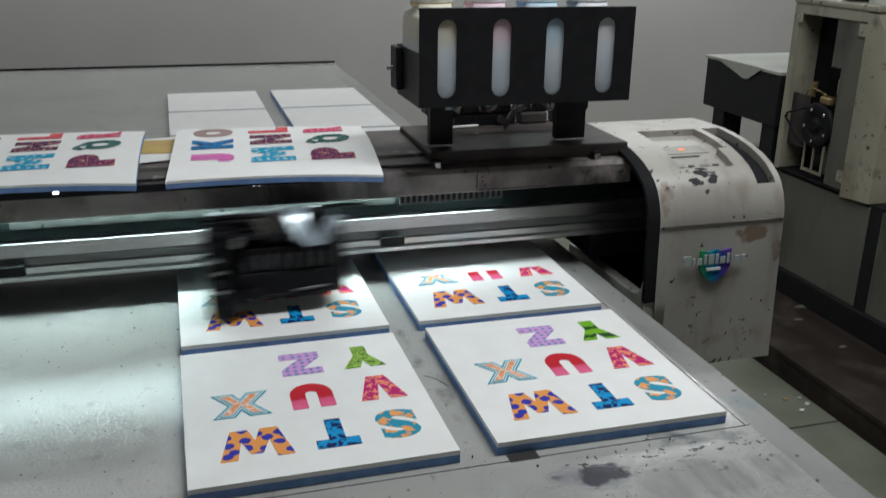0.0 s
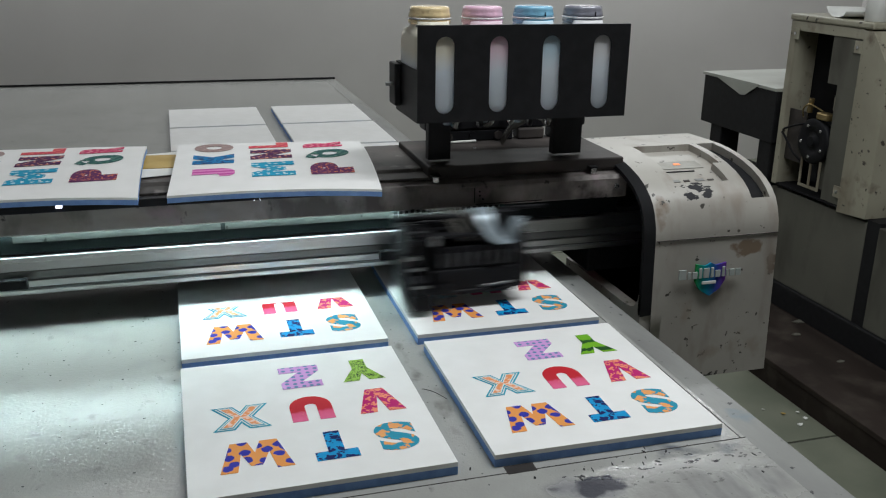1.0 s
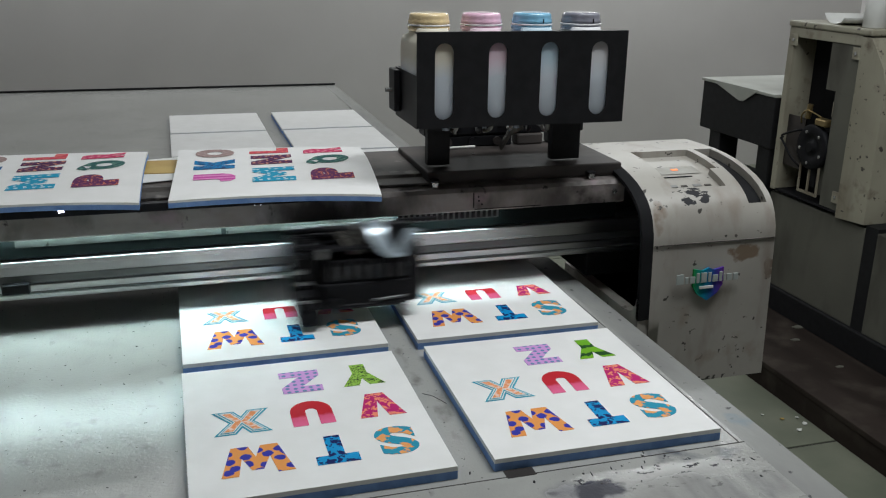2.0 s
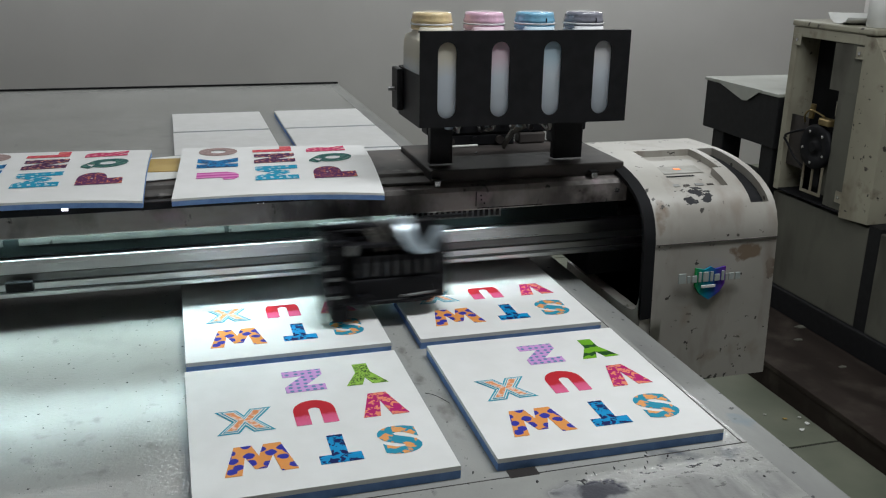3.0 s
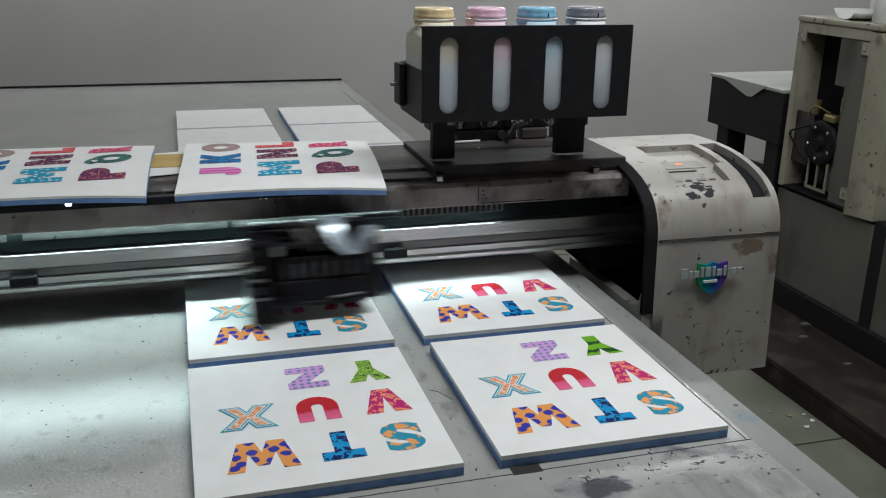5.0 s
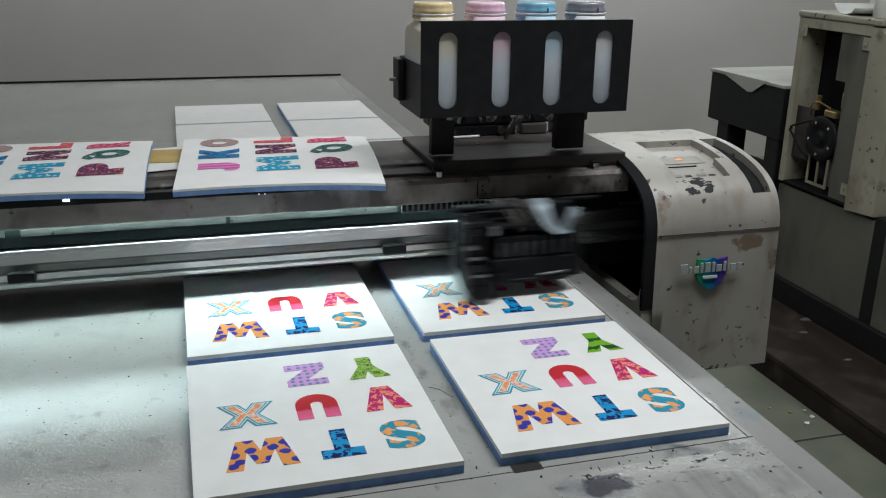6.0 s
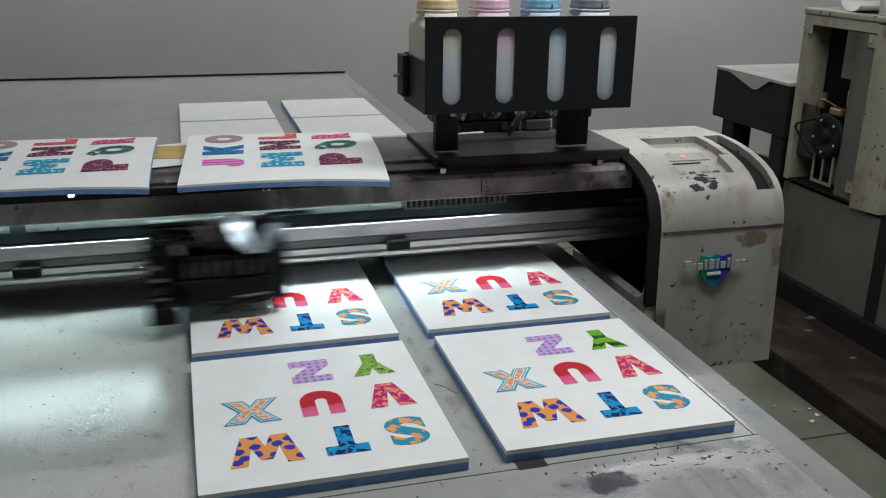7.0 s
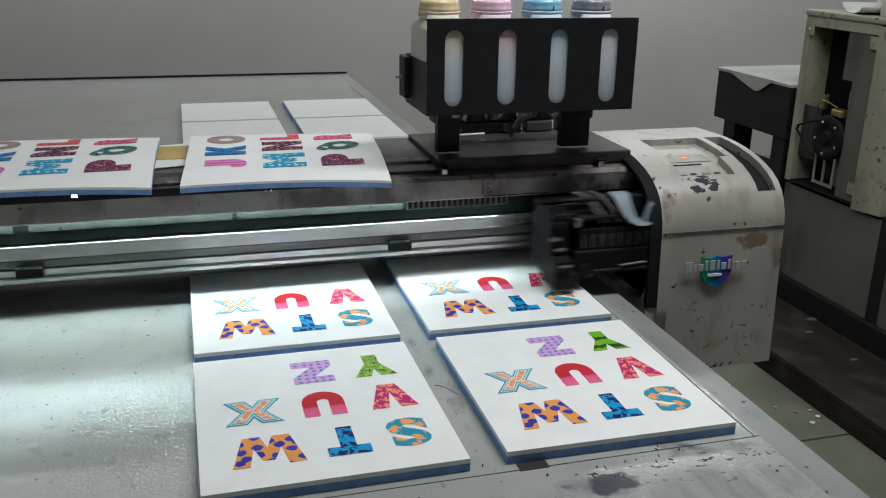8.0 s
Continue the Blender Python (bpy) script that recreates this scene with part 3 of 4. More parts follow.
for row in range(2, 7):
    for k, x in enumerate((LX + 0.001, RX + 0.006)):
        board(pose(x, 0.387 * row + 0.002 * k, BED, 0, 0, 0.15 - 0.3 * k), "blank white-faced blue foam board lying on the bed", "boards on the bed")


# ---- gantry ----
gantry = thing("printer_gantry", pose(0, 0, 0), "travelling printer gantry of stained steel with aluminium rail", "printer")
GX0, GX1 = -1.83, 0.50
RIDERS = [(gantry, pose(0, 0, 0))]

PROFILE = [(0.488, 0.578), (0.4945, 0.72), (0.502, 0.872), (0.5045, 0.89), (0.513, 0.914), (0.524, 0.932), (0.538, 0.946), (0.560, 0.960),
           (0.586, 0.971), (0.622, 0.981), (0.661, 0.988), (0.70, 0.992), (0.74, 0.994), (0.80, 0.993), (0.86, 0.991)]


def end_cover(x0, x1, open_side, name):
    """A hollow moulded cover: curved shell with sunken panel and slot, side wall, inner lining coloured as shade and a
    rim.
    """
    w = x1 - x0
    us = [0, 0.09, 0.24, 0.30, 0.68, 0.74, 0.80, 0.95, 1.0]
    xs = [x0 + w * u for u in us]
    P = [Vector((0, y, z)) for y, z in PROFILE]
    nrm = []
    for i in range(len(P)):
        d = P[min(i + 1, len(P) - 1)] - P[max(i - 1, 0)]
        nrm.append(Vector((0, d.z, -d.y)).normalized())
    bm = bmesh.new()

    def depth(i, j):
        if i in (7, 8, 9, 10, 11) and 2 <= j <= 3 or (i in (9, 10, 11) and j == 4):
            return 0.014
        if i in (5, 6, 7, 8, 9, 10, 11) and j == 6:
            return 0.04
        return 0.0

    def corner(i, j, d):
        return Vector((xs[j], P[i].y, P[i].z)) + nrm[i] * d

    ni, nj = len(P) - 1, len(xs) - 1
    for i in range(ni):
        for j in range(nj):
            d = depth(i, j)
            bm.faces.new([bm.verts.new(corner(a, b, d)) for a, b in ((i, j), (i, j + 1), (i + 1, j + 1), (i + 1, j))])
            if d:
                for a, b, ii, jj in (((i, j), (i, j + 1), i - 1, j), ((i + 1, j), (i + 1, j + 1), i + 1, j), ((i, j), (i + 1, j), i, j - 1), ((i, j + 1), (i + 1, j + 1), i, j + 1)):
                    e = depth(ii, jj)
                    if e < d:
                        bm.faces.new([bm.verts.new(v) for v in (corner(*a, d), corner(*b, d), corner(*b, e), corner(*a, e))])
    # near-black sheets just above the slot floor stand for its shade
    bm2 = bmesh.new()
    for i in range(ni):
        for j in range(nj):
            if depth(i, j) > 0.03:
                bm2.faces.new([bm2.verts.new(corner(a, b, 0.037)) for a, b in ((i, j), (i, j + 1), (i + 1, j + 1), (i + 1, j))])
    bmesh.ops.remove_doubles(bm2, verts=bm2.verts[:], dist=1e-5)
    xw = x1 if open_side < 0 else x0
    ring = [bm.verts.new((xw, p.y, p.z)) for p in P] + [bm.verts.new((xw, 0.86, 0.578))]
    bm.faces.new(ring)
    bm.faces.new([bm.verts.new((x, 0.86, z)) for x, z in ((x0, 0.578), (x1, 0.578), (x1, 0.991), (x0, 0.991))])
    bm.faces.new([bm.verts.new((x, y, 0.578)) for x, y in ((x0, 0.488), (x1, 0.488), (x1, 0.86), (x0, 0.86))])
    bmesh.ops.remove_doubles(bm, verts=bm.verts[:], dist=1e-5)
    bmesh.ops.recalc_face_normals(bm, faces=bm.faces[:])
    for f in bm.faces:
        f.smooth = True
    shell = part(name, bm, CAPWHITE, gantry, "yellowed white plastic end cover with scuffs and ink smears")
    shell.data.set_sharp_from_angle(angle=radians(32))
    part("slot_shade_sheet", bm2, DARK, shell, "dark sheet painted as the shade in the slot")
    # lining in near black for the unlit inside, set inside the shell
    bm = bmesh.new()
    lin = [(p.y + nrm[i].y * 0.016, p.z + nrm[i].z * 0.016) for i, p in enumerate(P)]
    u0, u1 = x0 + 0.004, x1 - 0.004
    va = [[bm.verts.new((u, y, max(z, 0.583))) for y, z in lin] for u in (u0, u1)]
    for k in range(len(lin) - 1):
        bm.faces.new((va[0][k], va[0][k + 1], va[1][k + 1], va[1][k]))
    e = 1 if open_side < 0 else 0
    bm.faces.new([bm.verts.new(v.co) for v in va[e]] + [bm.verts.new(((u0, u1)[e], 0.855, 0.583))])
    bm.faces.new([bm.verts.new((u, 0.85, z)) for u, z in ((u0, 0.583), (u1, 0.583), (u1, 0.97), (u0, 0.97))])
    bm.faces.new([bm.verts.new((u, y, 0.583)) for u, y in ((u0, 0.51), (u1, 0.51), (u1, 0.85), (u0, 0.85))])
    part("cover_shade_lining", bm, DARK, shell, "near-black lining giving the shade inside the cover")
    # rim round the open side
    xo = x0 if open_side < 0 else x1
    rim = [(p.y, p.z) for p in P[1:]]
    inn = [(p.y + nrm[i].y * 0.012, p.z + nrm[i].z * 0.012) for i, p in enumerate(P)][1:]
    bm = bmesh.new()
    a, b = xo, xo + 0.022 * open_side
    rows = [[bm.verts.new(v) for v in ((a, y0, z0), (b, y0 + 0.003, z0 - 0.003), (b, y1, z1), (a, y1, z1))] for (y0, z0), (y1, z1) in zip(rim, inn)]
    for r0, r1 in zip(rows, rows[1:]):
        for k in range(4):
            bm.faces.new((r0[k], r0[(k + 1) % 4], r1[(k + 1) % 4], r1[k]))
    bmesh.ops.recalc_face_normals(bm, faces=bm.faces[:])
    for f in bm.faces:
        f.smooth = True
    rim_ob = part("rim_strip", bm, DARK, shell, "black rim strip")
    rim_ob.data.set_sharp_from_angle(angle=radians(35))
    part("seam", boxm(x0 + 0.002, x1 + 0.001, 0.4995, 0.504, 0.8655, 0.8668), TOPBR, shell, "dark seam between cover halves")
    part("lower_side_wall", prism(bmesh.new(), [(0.4925, 0.582), (0.845, 0.582), (0.845, 0.722), (0.56, 0.722), (0.535, 0.725), (0.520, 0.733), (0.512, 0.746), (0.509, 0.760), (0.500, 0.760)],
         *sorted((xo - 0.0015 * open_side, xo + 0.022 * open_side))), CAPWHITE, shell, "pale side wall below the opening")
    return shell


right = end_cover(0.485, 0.752, -1, "end_cover")


def cover_details():
    part("display_window", boxm(0.565, 0.655, 0.0, 0.038, 0, 0.0008, bevel=0.0003), mat("grey_display", (0.27, 0.26, 0.23), (0.34, 0.33, 0.30), 30, 0.5, 0.25), right, "small grey display window",
         pose(0, 0.632, 0.9695, 8))
    part("indicator_light", boxm(0.598, 0.612, 0.016, 0.024, 0.0008, 0.0018), ORANGE, right, "small orange indicator light", pose(0, 0.634, 0.9695, 8))
    for i in range(4):
        part("button", boxm(0.558 + i * 0.026, (0.576, 0.597, 0.629, 0.650)[i], -0.019, (-0.010, -0.013, -0.011, -0.014)[i], 0, 0.0012, bevel=0.0004), (RIM, TOPBR, RIM, TOPBR)[i], right, "worn dark button", pose(0, 0.602, 0.9612, 18))
    part("panel_groove", boxm(0.548, 0.626, 0.0, 0.003, 0, 0.0012), DARK, right, "dark groove across the panel", pose(0, 0.618, 0.9665, 12))
    # shield emblem and bars
    bm = bmesh.new()
    out = [(-0.033, 0.03), (-0.012, 0.026), (0, 0.031), (0.012, 0.026), (0.033, 0.03), (0.033, -0.005), (0.022, -0.022), (0, -0.036), (-0.022, -0.022), (-0.033, -0.005)]
    a = [bm.verts.new((u, 0, v)) for u, v in out]
    b = [bm.verts.new((u, 0.004, v)) for u, v in out]
    bm.faces.new(a)
    for i in range(len(a)):
        bm.faces.new((a[i], b[i], b[(i + 1) % len(a)], a[(i + 1) % len(a)]))
    bmesh.ops.recalc_face_normals(bm, faces=bm.faces[:])
    part("shield_emblem", bm, bands("emblem_fade", [(0, (0.02, 0.30, 0.06)), (0.4, (0.0, 0.22, 0.36)), (0.7, (0.03, 0.05, 0.32)), (1, (0.14, 0.03, 0.30))], 0, -0.034, 0.034), right, "green, blue and violet shield emblem",
         pose(0.605, 0.4915, 0.786, -2.5))
    widths = (0.016, 0.008, 0.012, 0.008, 0.013, 0.008, 0.012, 0.008, 0.005, 0.012, 0.012)
    u = 0.535
    grey = mat("pale_grey_lettering_bar", (0.36, 0.40, 0.39), (0.42, 0.46, 0.45), 60, 0.35)
    for i, w in enumerate(widths):
        h = 0.020 if i in (0, 3, 4, 5, 7) else 0.014
        part("plain_bar", boxm(u, u + w * 1.18 - 0.0030, 0, 0.0025, 0, h, bevel=0.0008), grey, right, "pale grey bar", pose(0, 0.4895, 0.788, -2.5))
        u += w * 1.18 + 0.0004
    part("plain_bar", boxm(0.586, 0.616, 0, 0.003, 0, 0.005), PAPER, right, "small white bar", pose(0, 0.4885, 0.776, -2.5))


cover_details()
left = end_cover(-2.10, -1.835, 1, "end_cover")


def build_beam():
    part("front_cover", prism(bmesh.new(), [(0.622, 0.9235), (0.620, 0.926), (0.620, 0.961), (0.626, 0.968), (0.665, 0.972), (0.665, 0.962), (0.632, 0.960), (0.632, 0.9225)], GX0, 0.478), STEEL, gantry,
         "grimy stained steel front cover, shade painted on its right end")
    part("top_plate", prism(bmesh.new(), [(0.648, 0.973), (0.648, 0.977), (0.690, 0.979), (0.696, 0.984), (0.90, 0.986), (0.90, 0.86), (0.89, 0.86), (0.89, 0.965)], GX0, 0.482), TOPBR, gantry, "brownish stained cover plate with scuffs")
    part("beam_box", boxm(GX0, 0.70, 0.73, 0.885, 0.80, 0.963), TOPST, gantry)
    part("back_plate", boxm(GX0, 0.25, 0.70, 0.7285, 0.80, 0.961), GREENPLATE, gantry, "dark green plate behind the rail")
    teeth = part("toothed_strip", boxm(0.02, 0.22, 0.6335, 0.636, 0.905, 0.922), SMOKE, gantry)
    for i in range(18):
        part("tooth", boxm(0.022 + i * 0.011, 0.028 + i * 0.011, 0.6315, 0.6335, 0.908, 0.922), PLASTIC, teeth)
    tape = bmesh.new()
    for k in range(40):
        u = GX0 + 0.05 + k * 0.05
        prism(tape, [(0.640, 0.9245), (0.651, 0.9206), (0.651, 0.926), (0.640, 0.926)], u, u + 0.047)
    part("led_tape", tape, LED, gantry, "light strip under the front cover")
    # added plate, unseen: keeps light from behind off the bed under the beam
    part("rear_light_block", boxm(GX0, 0.478, 0.8905, 0.8935, 0.778, 0.965), TOPST, gantry, "unseen dark plate added to block light behind the beam")
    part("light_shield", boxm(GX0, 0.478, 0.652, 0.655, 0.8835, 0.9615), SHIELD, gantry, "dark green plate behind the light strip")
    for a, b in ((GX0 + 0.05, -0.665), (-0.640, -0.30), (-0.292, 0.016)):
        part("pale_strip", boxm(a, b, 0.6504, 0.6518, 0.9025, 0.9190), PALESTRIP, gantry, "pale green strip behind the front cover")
    # aluminium rail with lips and grooves
    rail = part("guide_rail", prism(bmesh.new(), [(0.647, 0.811), (0.645, 0.813), (0.645, 0.819), (0.651, 0.821), (0.651, 0.834), (0.656, 0.836), (0.656, 0.851), (0.651, 0.853), (0.651, 0.868), (0.646, 0.870),
                (0.646, 0.8778), (0.6472, 0.879), (0.690, 0.879), (0.690, 0.811)], GX0, 0.70), ALU, gantry, "long brushed aluminium guide rail")
    part("groove", boxm(GX0, 0.698, 0.6545, 0.6558, 0.8365, 0.8505), ALUD, rail, "dark groove along the rail")
    part("groove", boxm(GX0, 0.698, 0.6497, 0.6508, 0.8212, 0.8232), ALUD, rail)
    part("dark_track", boxm(GX0, 0.698, 0.662, 0.697, 0.8795, 0.888), ALUD, rail, "dark groove along the rail")
    for x in (-0.90, -0.645, 0.007):
        part("rail_block", boxm(x - 0.022, x + 0.022, 0.630, 0.6447, 0.826, 0.844, bevel=0.002), PLASTIC, rail, "small black block")
    for x in (0.092, 0.412):
        c = part("catch", boxm(x - 0.006, x + 0.006, 0.631, 0.640, 0.9690, 0.9815, bevel=0.002), CHROME, gantry, "small steel catch")
        part("catch_plate", boxm(x - 0.009, x + 0.009, 0.631, 0.6465, 0.9817, 0.9840, bevel=0.001), BLACK, c)
    part("screw", lathe(bmesh.new(), [(0.004, 0), (0.004, 0.002), (0.002, 0.003)], 12, (0.215, 0.78, 0.9972)), CHROME, gantry)
    part("screw", rod(bmesh.new(), (0.455, 0.619, 0.947), (0.455, 0.615, 0.947), 0.005), CHROME, gantry)
    hatch = part("service_hatch", boxm(0.165, 0.300, 0.6185, 0.6202, 0.929, 0.9595, bevel=0.0008), STEEL, gantry, "thin riveted hatch plate")
    part("hatch_seam", boxm(0.1632, 0.1645, 0.6188, 0.6200, 0.931, 0.9595), DARK, hatch, "dark seam round the hatch")
    part("hatch_seam", boxm(0.1665, 0.300, 0.6188, 0.6200, 0.9268, 0.9280), DARK, hatch)
    for x, z in ((0.174, 0.944), (0.180, 0.937), (0.173, 0.952)):
        part("rivet_hole", rod(bmesh.new(), (x, 0.6186, z), (x, 0.6178, z), 0.0018, 8), DARK, hatch)
    part("cover_step", boxm(0.082, 0.482, 0.6468, 0.885, 0.9745, 0.997, bevel=0.003), TOPST, gantry, "dark brown stepped plate under the rack")
    # lit dots under the boards
    part("led_bar", boxm(-1.2, -0.1, 0.602, 0.6195, 0.9655, 0.9795, bevel=0.002), PLASTIC, gantry, "black bar holding leds")
    part("led_dot", boxm(-0.560, -0.551, 0.599, 0.6018, 0.9735, 0.9775), LEDDOT, gantry, "bright white led")
    for x in (-0.243, -0.233):
        part("led_dot", boxm(x - 0.0005, x + 0.0005, 0.599, 0.6018, 0.9664, 0.9671), LEDDOT, gantry)


part("capping_station", boxm(0.425, 0.735, 0.66, 0.85, 0.756, 0.808, bevel=0.004), DARK, gantry, "black capping station")
build_beam()


def build_rack():
    x0, x1, y0, y1, z0, z1 = 0.036, 0.4295, 0.56, 0.715, 1.096, 1.2605
    # front plate with four rounded slots
    bm = bmesh.new()
    cx = [0.085 + k * 0.0972 for k in range(4)]
    sw, s0, s1 = 0.017, 1.111, 1.242
    edges = []

    def loop(pts):
        vs = [bm.verts.new((x, y0, z)) for x, z in pts]
        return [bm.edges.new((vs[i], vs[(i + 1) % len(vs)])) for i in range(len(vs))]

    edges += loop([(x0, z0), (x1, z0), (x1, z1), (x0, z1)])
    for c in cx:
        arc = [(c + sw * math.cos(a * math.pi / 8), s1 - sw + sw * math.sin(a * math.pi / 8)) for a in range(9)]
        arc += [(c - sw * math.cos(a * math.pi / 8), s0 + sw - sw * math.sin(a * math.pi / 8)) for a in range(9)]
        edges += loop(arc)
    bmesh.ops.triangle_fill(bm, use_beauty=True, use_dissolve=False, edges=edges)
    up = bmesh.ops.extrude_face_region(bm, geom=bm.faces[:])
    for v in up["geom"]:
        if isinstance(v, bmesh.types.BMVert):
            v.co.y += 0.003
    bmesh.ops.recalc_face_normals(bm, faces=bm.faces[:])
    rack = part("ink_rack", bm, BLACK, gantry, "black sheet-metal ink bottle rack with four slots")
    part("floor_plate", boxm(x0, x1, y0 + 0.003, y1, z0, z0 + 0.003), BLACK, rack)
    for x in (x0, x1 - 0.003):
        part("side_plate", prism(bmesh.new(), [(y0 + 0.003, z0 + 0.003), (y1, z0 + 0.003), (y1, z0 + 0.09), (y0 + 0.003, z0 + 0.09)], x, x + 0.003), BLACK, rack)
    part("back_plate", boxm(x0 + 0.003, x1 - 0.003, y1 - 0.003, y1, z0 + 0.003, z0 + 0.09), BLACK, rack)
    part("top_lip", boxm(x0, x1, y0 + 0.003, y0 + 0.012, z1 - 0.003, z1), BLACK, rack)
    part("side_bracket", boxm(x0 - 0.012, x0 - 0.0005, y1 - 0.04, y1 + 0.004, z0 + 0.012, z0 + 0.088, bevel=0.002), BLACK, rack)
    part("wing_screw", rod(bmesh.new(), (x0 - 0.024, y1 - 0.02, z0 + 0.05), (x0 - 0.012, y1 - 0.02, z0 + 0.05), 0.004), ALUD, rack)
    for x, w in ((0.093, 0.044), (0.348, 0.060)):
        p = part("post", boxm(x, x + w, 0.690, 0.694, 0.9998, z0, bevel=0.001), BLACK, rack, "flat black support post")
        part("post_side", boxm(x, x + 0.004, 0.6945, 0.71, 0.9998, z0), BLACK, p)
    return cx, y0, y1, z0


CX, RY0, RY1, RZ0 = build_rack()


def build_bottles():
    tints = [("cream yellow", (0.72, 0.56, 0.32), (0.66, 0.62, 0.52)), ("pale pink", (0.76, 0.48, 0.62), (0.69, 0.54, 0.61)), ("light blue", (0.20, 0.44, 0.62), (0.46, 0.58, 0.66)), ("smoky grey", (0.20, 0.20, 0.24), (0.62, 0.62, 0.64))]
    for c, (word, cap, body) in zip(CX, tints):
        m = pose(c - 0.008, (RY0 + RY1) / 2 - 0.0028, RZ0 + 0.0035)
        t = thing("ink_bottle", m, f"translucent white plastic ink bottle with {word} lid", "bottle", "ink bottles in the rack")
        bm = bmesh.new()
        prof = [(0.0, 0.60), (0.006, 0.97), (0.012, 1.0), (0.125, 1.0), (0.138, 0.97), (0.146, 0.92), (0.152, 0.84), (0.164, 0.80)]
        n = 32
        rings = []
        for z, s in prof:
            ring = []
            for k in range(n):
                a = k * math.tau / n
                e = 0.35 if z < 0.15 else 0.8
                u, v = math.cos(a), math.sin(a)
                x = math.copysign(abs(u) ** e, u) * 0.0395 * s
                y = math.copysign(abs(v) ** e, v) * (0.071 if z < 0.15 else 0.055) * s
                ring.append(bm.verts.new((x, y, z)))
            rings.append(ring)
        for r0, r1 in zip(rings, rings[1:]):
            for k in range(n):
                bm.faces.new((r0[k], r0[(k + 1) % n], r1[(k + 1) % n], r1[k])).smooth = True
        bm.faces.new(rings[0][::-1])
        bm.faces.new(rings[-1])
        milk = bands("bottle_" + word.split()[-1], [(0, (0.60, 0.66, 0.73)), (0.58, (0.62, 0.67, 0.73)), (0.80, body), (1, body)], 2, 0.0, 0.15, rough=0.35, wave=0.01)
        pm = milk.node_tree.nodes["Principled BSDF"]
        pm.inputs["Subsurface Weight"].default_value, pm.inputs["Subsurface Scale"].default_value = 0.4, 0.02
        pm.inputs["Subsurface Radius"].default_value = (1, 1, 1)
        part("bottle_body", bm, milk, t)
        lm = mat("lid_" + word.split()[-1], cap, tuple(min(1, q * 1.25) for q in cap), 45, 0.25, bump=0.35, bump_scale=120, coat=0.8)
        lid = part("lid", lathe(bmesh.new(), [(0.035, 0.158), (0.0375, 0.160), (0.0375, 0.1645), (0.036, 0.1665), (0.036, 0.169), (0.0372, 0.171), (0.0368, 0.1755), (0.0352, 0.1785), (0.0355, 0.1815), (0.0345, 0.1855), (0.0325, 0.1880), (0.024, 0.1888)], 36), lm, t, word + " screw lid")
        part("lid_seal", lathe(bmesh.new(), [(0.0372, 0.1665), (0.0384, 0.1672), (0.0384, 0.1690), (0.0372, 0.1697)], 36), FILM, lid, "crinkled clear film round the lid")
        if "blue" in word or "grey" in word:
            part("level_mark", boxm(0.0065, 0.0085, -0.0384, -0.0373, 0.1715, 0.1790), PLASTIC, lid, "short dark mark")
        RIDERS.append((t, m))


build_bottles()


def build_hoses():
    rnd = random.Random(4)
    for k in range(6):
        x = 0.135 + k * 0.034
        y = 0.62 + rnd.random() * 0.03
        part("hose", pipe(bmesh.new(), [(x, y, RZ0 - 0.001), (x + rnd.uniform(-0.01, 0.01), y, RZ0 - 0.018), (x + rnd.uniform(-0.012, 0.02), y + 0.03, RZ0 - 0.028), (x + rnd.uniform(-0.01, 0.03), y + 0.08, RZ0 - 0.024), (x + rnd.uniform(0.0, 0.03), 0.856, RZ0 - 0.052)], 0.0042),
             (TUBE, PLASTIC, TUBE)[k % 3], gantry, "short clear ink hose" if k % 3 != 1 else "short black hose")
    part("pump_tray", boxm(0.13, 0.490, 0.850, 0.898, 1.022, 1.046, bevel=0.004), PLASTIC, gantry, "black tray behind the rack")
    part("pump_housing", boxm(0.14, 0.325, 0.852, 0.884, 0.9972, 1.0215, bevel=0.003), PLASTIC, gantry, "black pump housing behind the rack")
    part("pump_head", boxm(0.335, 0.395, 0.848, 0.884, 0.9972, 1.0215, bevel=0.004), TOPST, gantry, "small dark pump head")
    for k, (x, z) in enumerate(((0.180, 1.009), (0.235, 1.009), (0.290, 1.009))):
        part("pump_cap", rod(bmesh.new(), (x, 0.8518, z), (x, 0.844, z), 0.009, 16), (TOPST, PLASTIC, TOPST)[k], gantry, "dark round pump cap")
    part("clear_clip", ribbon(bmesh.new(), [(0.275, 0.70, 1.0895), (0.292, 0.71, 1.068), (0.286, 0.76, 1.045), (0.290, 0.80, 1.020), (0.285, 0.815, 0.9985)], 0.018, Vector((0, 1, 0.2))), TUBE, gantry, "bent clear plastic clip")
    part("stray_rod", rod(bmesh.new(), (0.178, 0.836, 1.0002), (0.238, 0.842, 0.9998), 0.0028), PAPER, gantry, "thin white rod")
    for x in (0.125, 0.195, 0.262):
        part("fitting", rod(bmesh.new(), (x, 0.675, 1.070), (x, 0.675, 1.0955), 0.009), FOIL, gantry, "clear plastic fitting")
    part("side_motor", boxm(0.41, 0.478, 0.850, 0.884, 0.9972, 1.0215, bevel=0.003), PLASTIC, gantry, "small black motor")


build_hoses()


# ---- carriage ----
carriage = part("print_carriage", boxm(-0.212, 0.008, 0.555, 0.608, 0.800, 0.925, bevel=0.004), PLASTIC, gantry, "black ink carriage with dampers, tubes and a silvery flat cable")


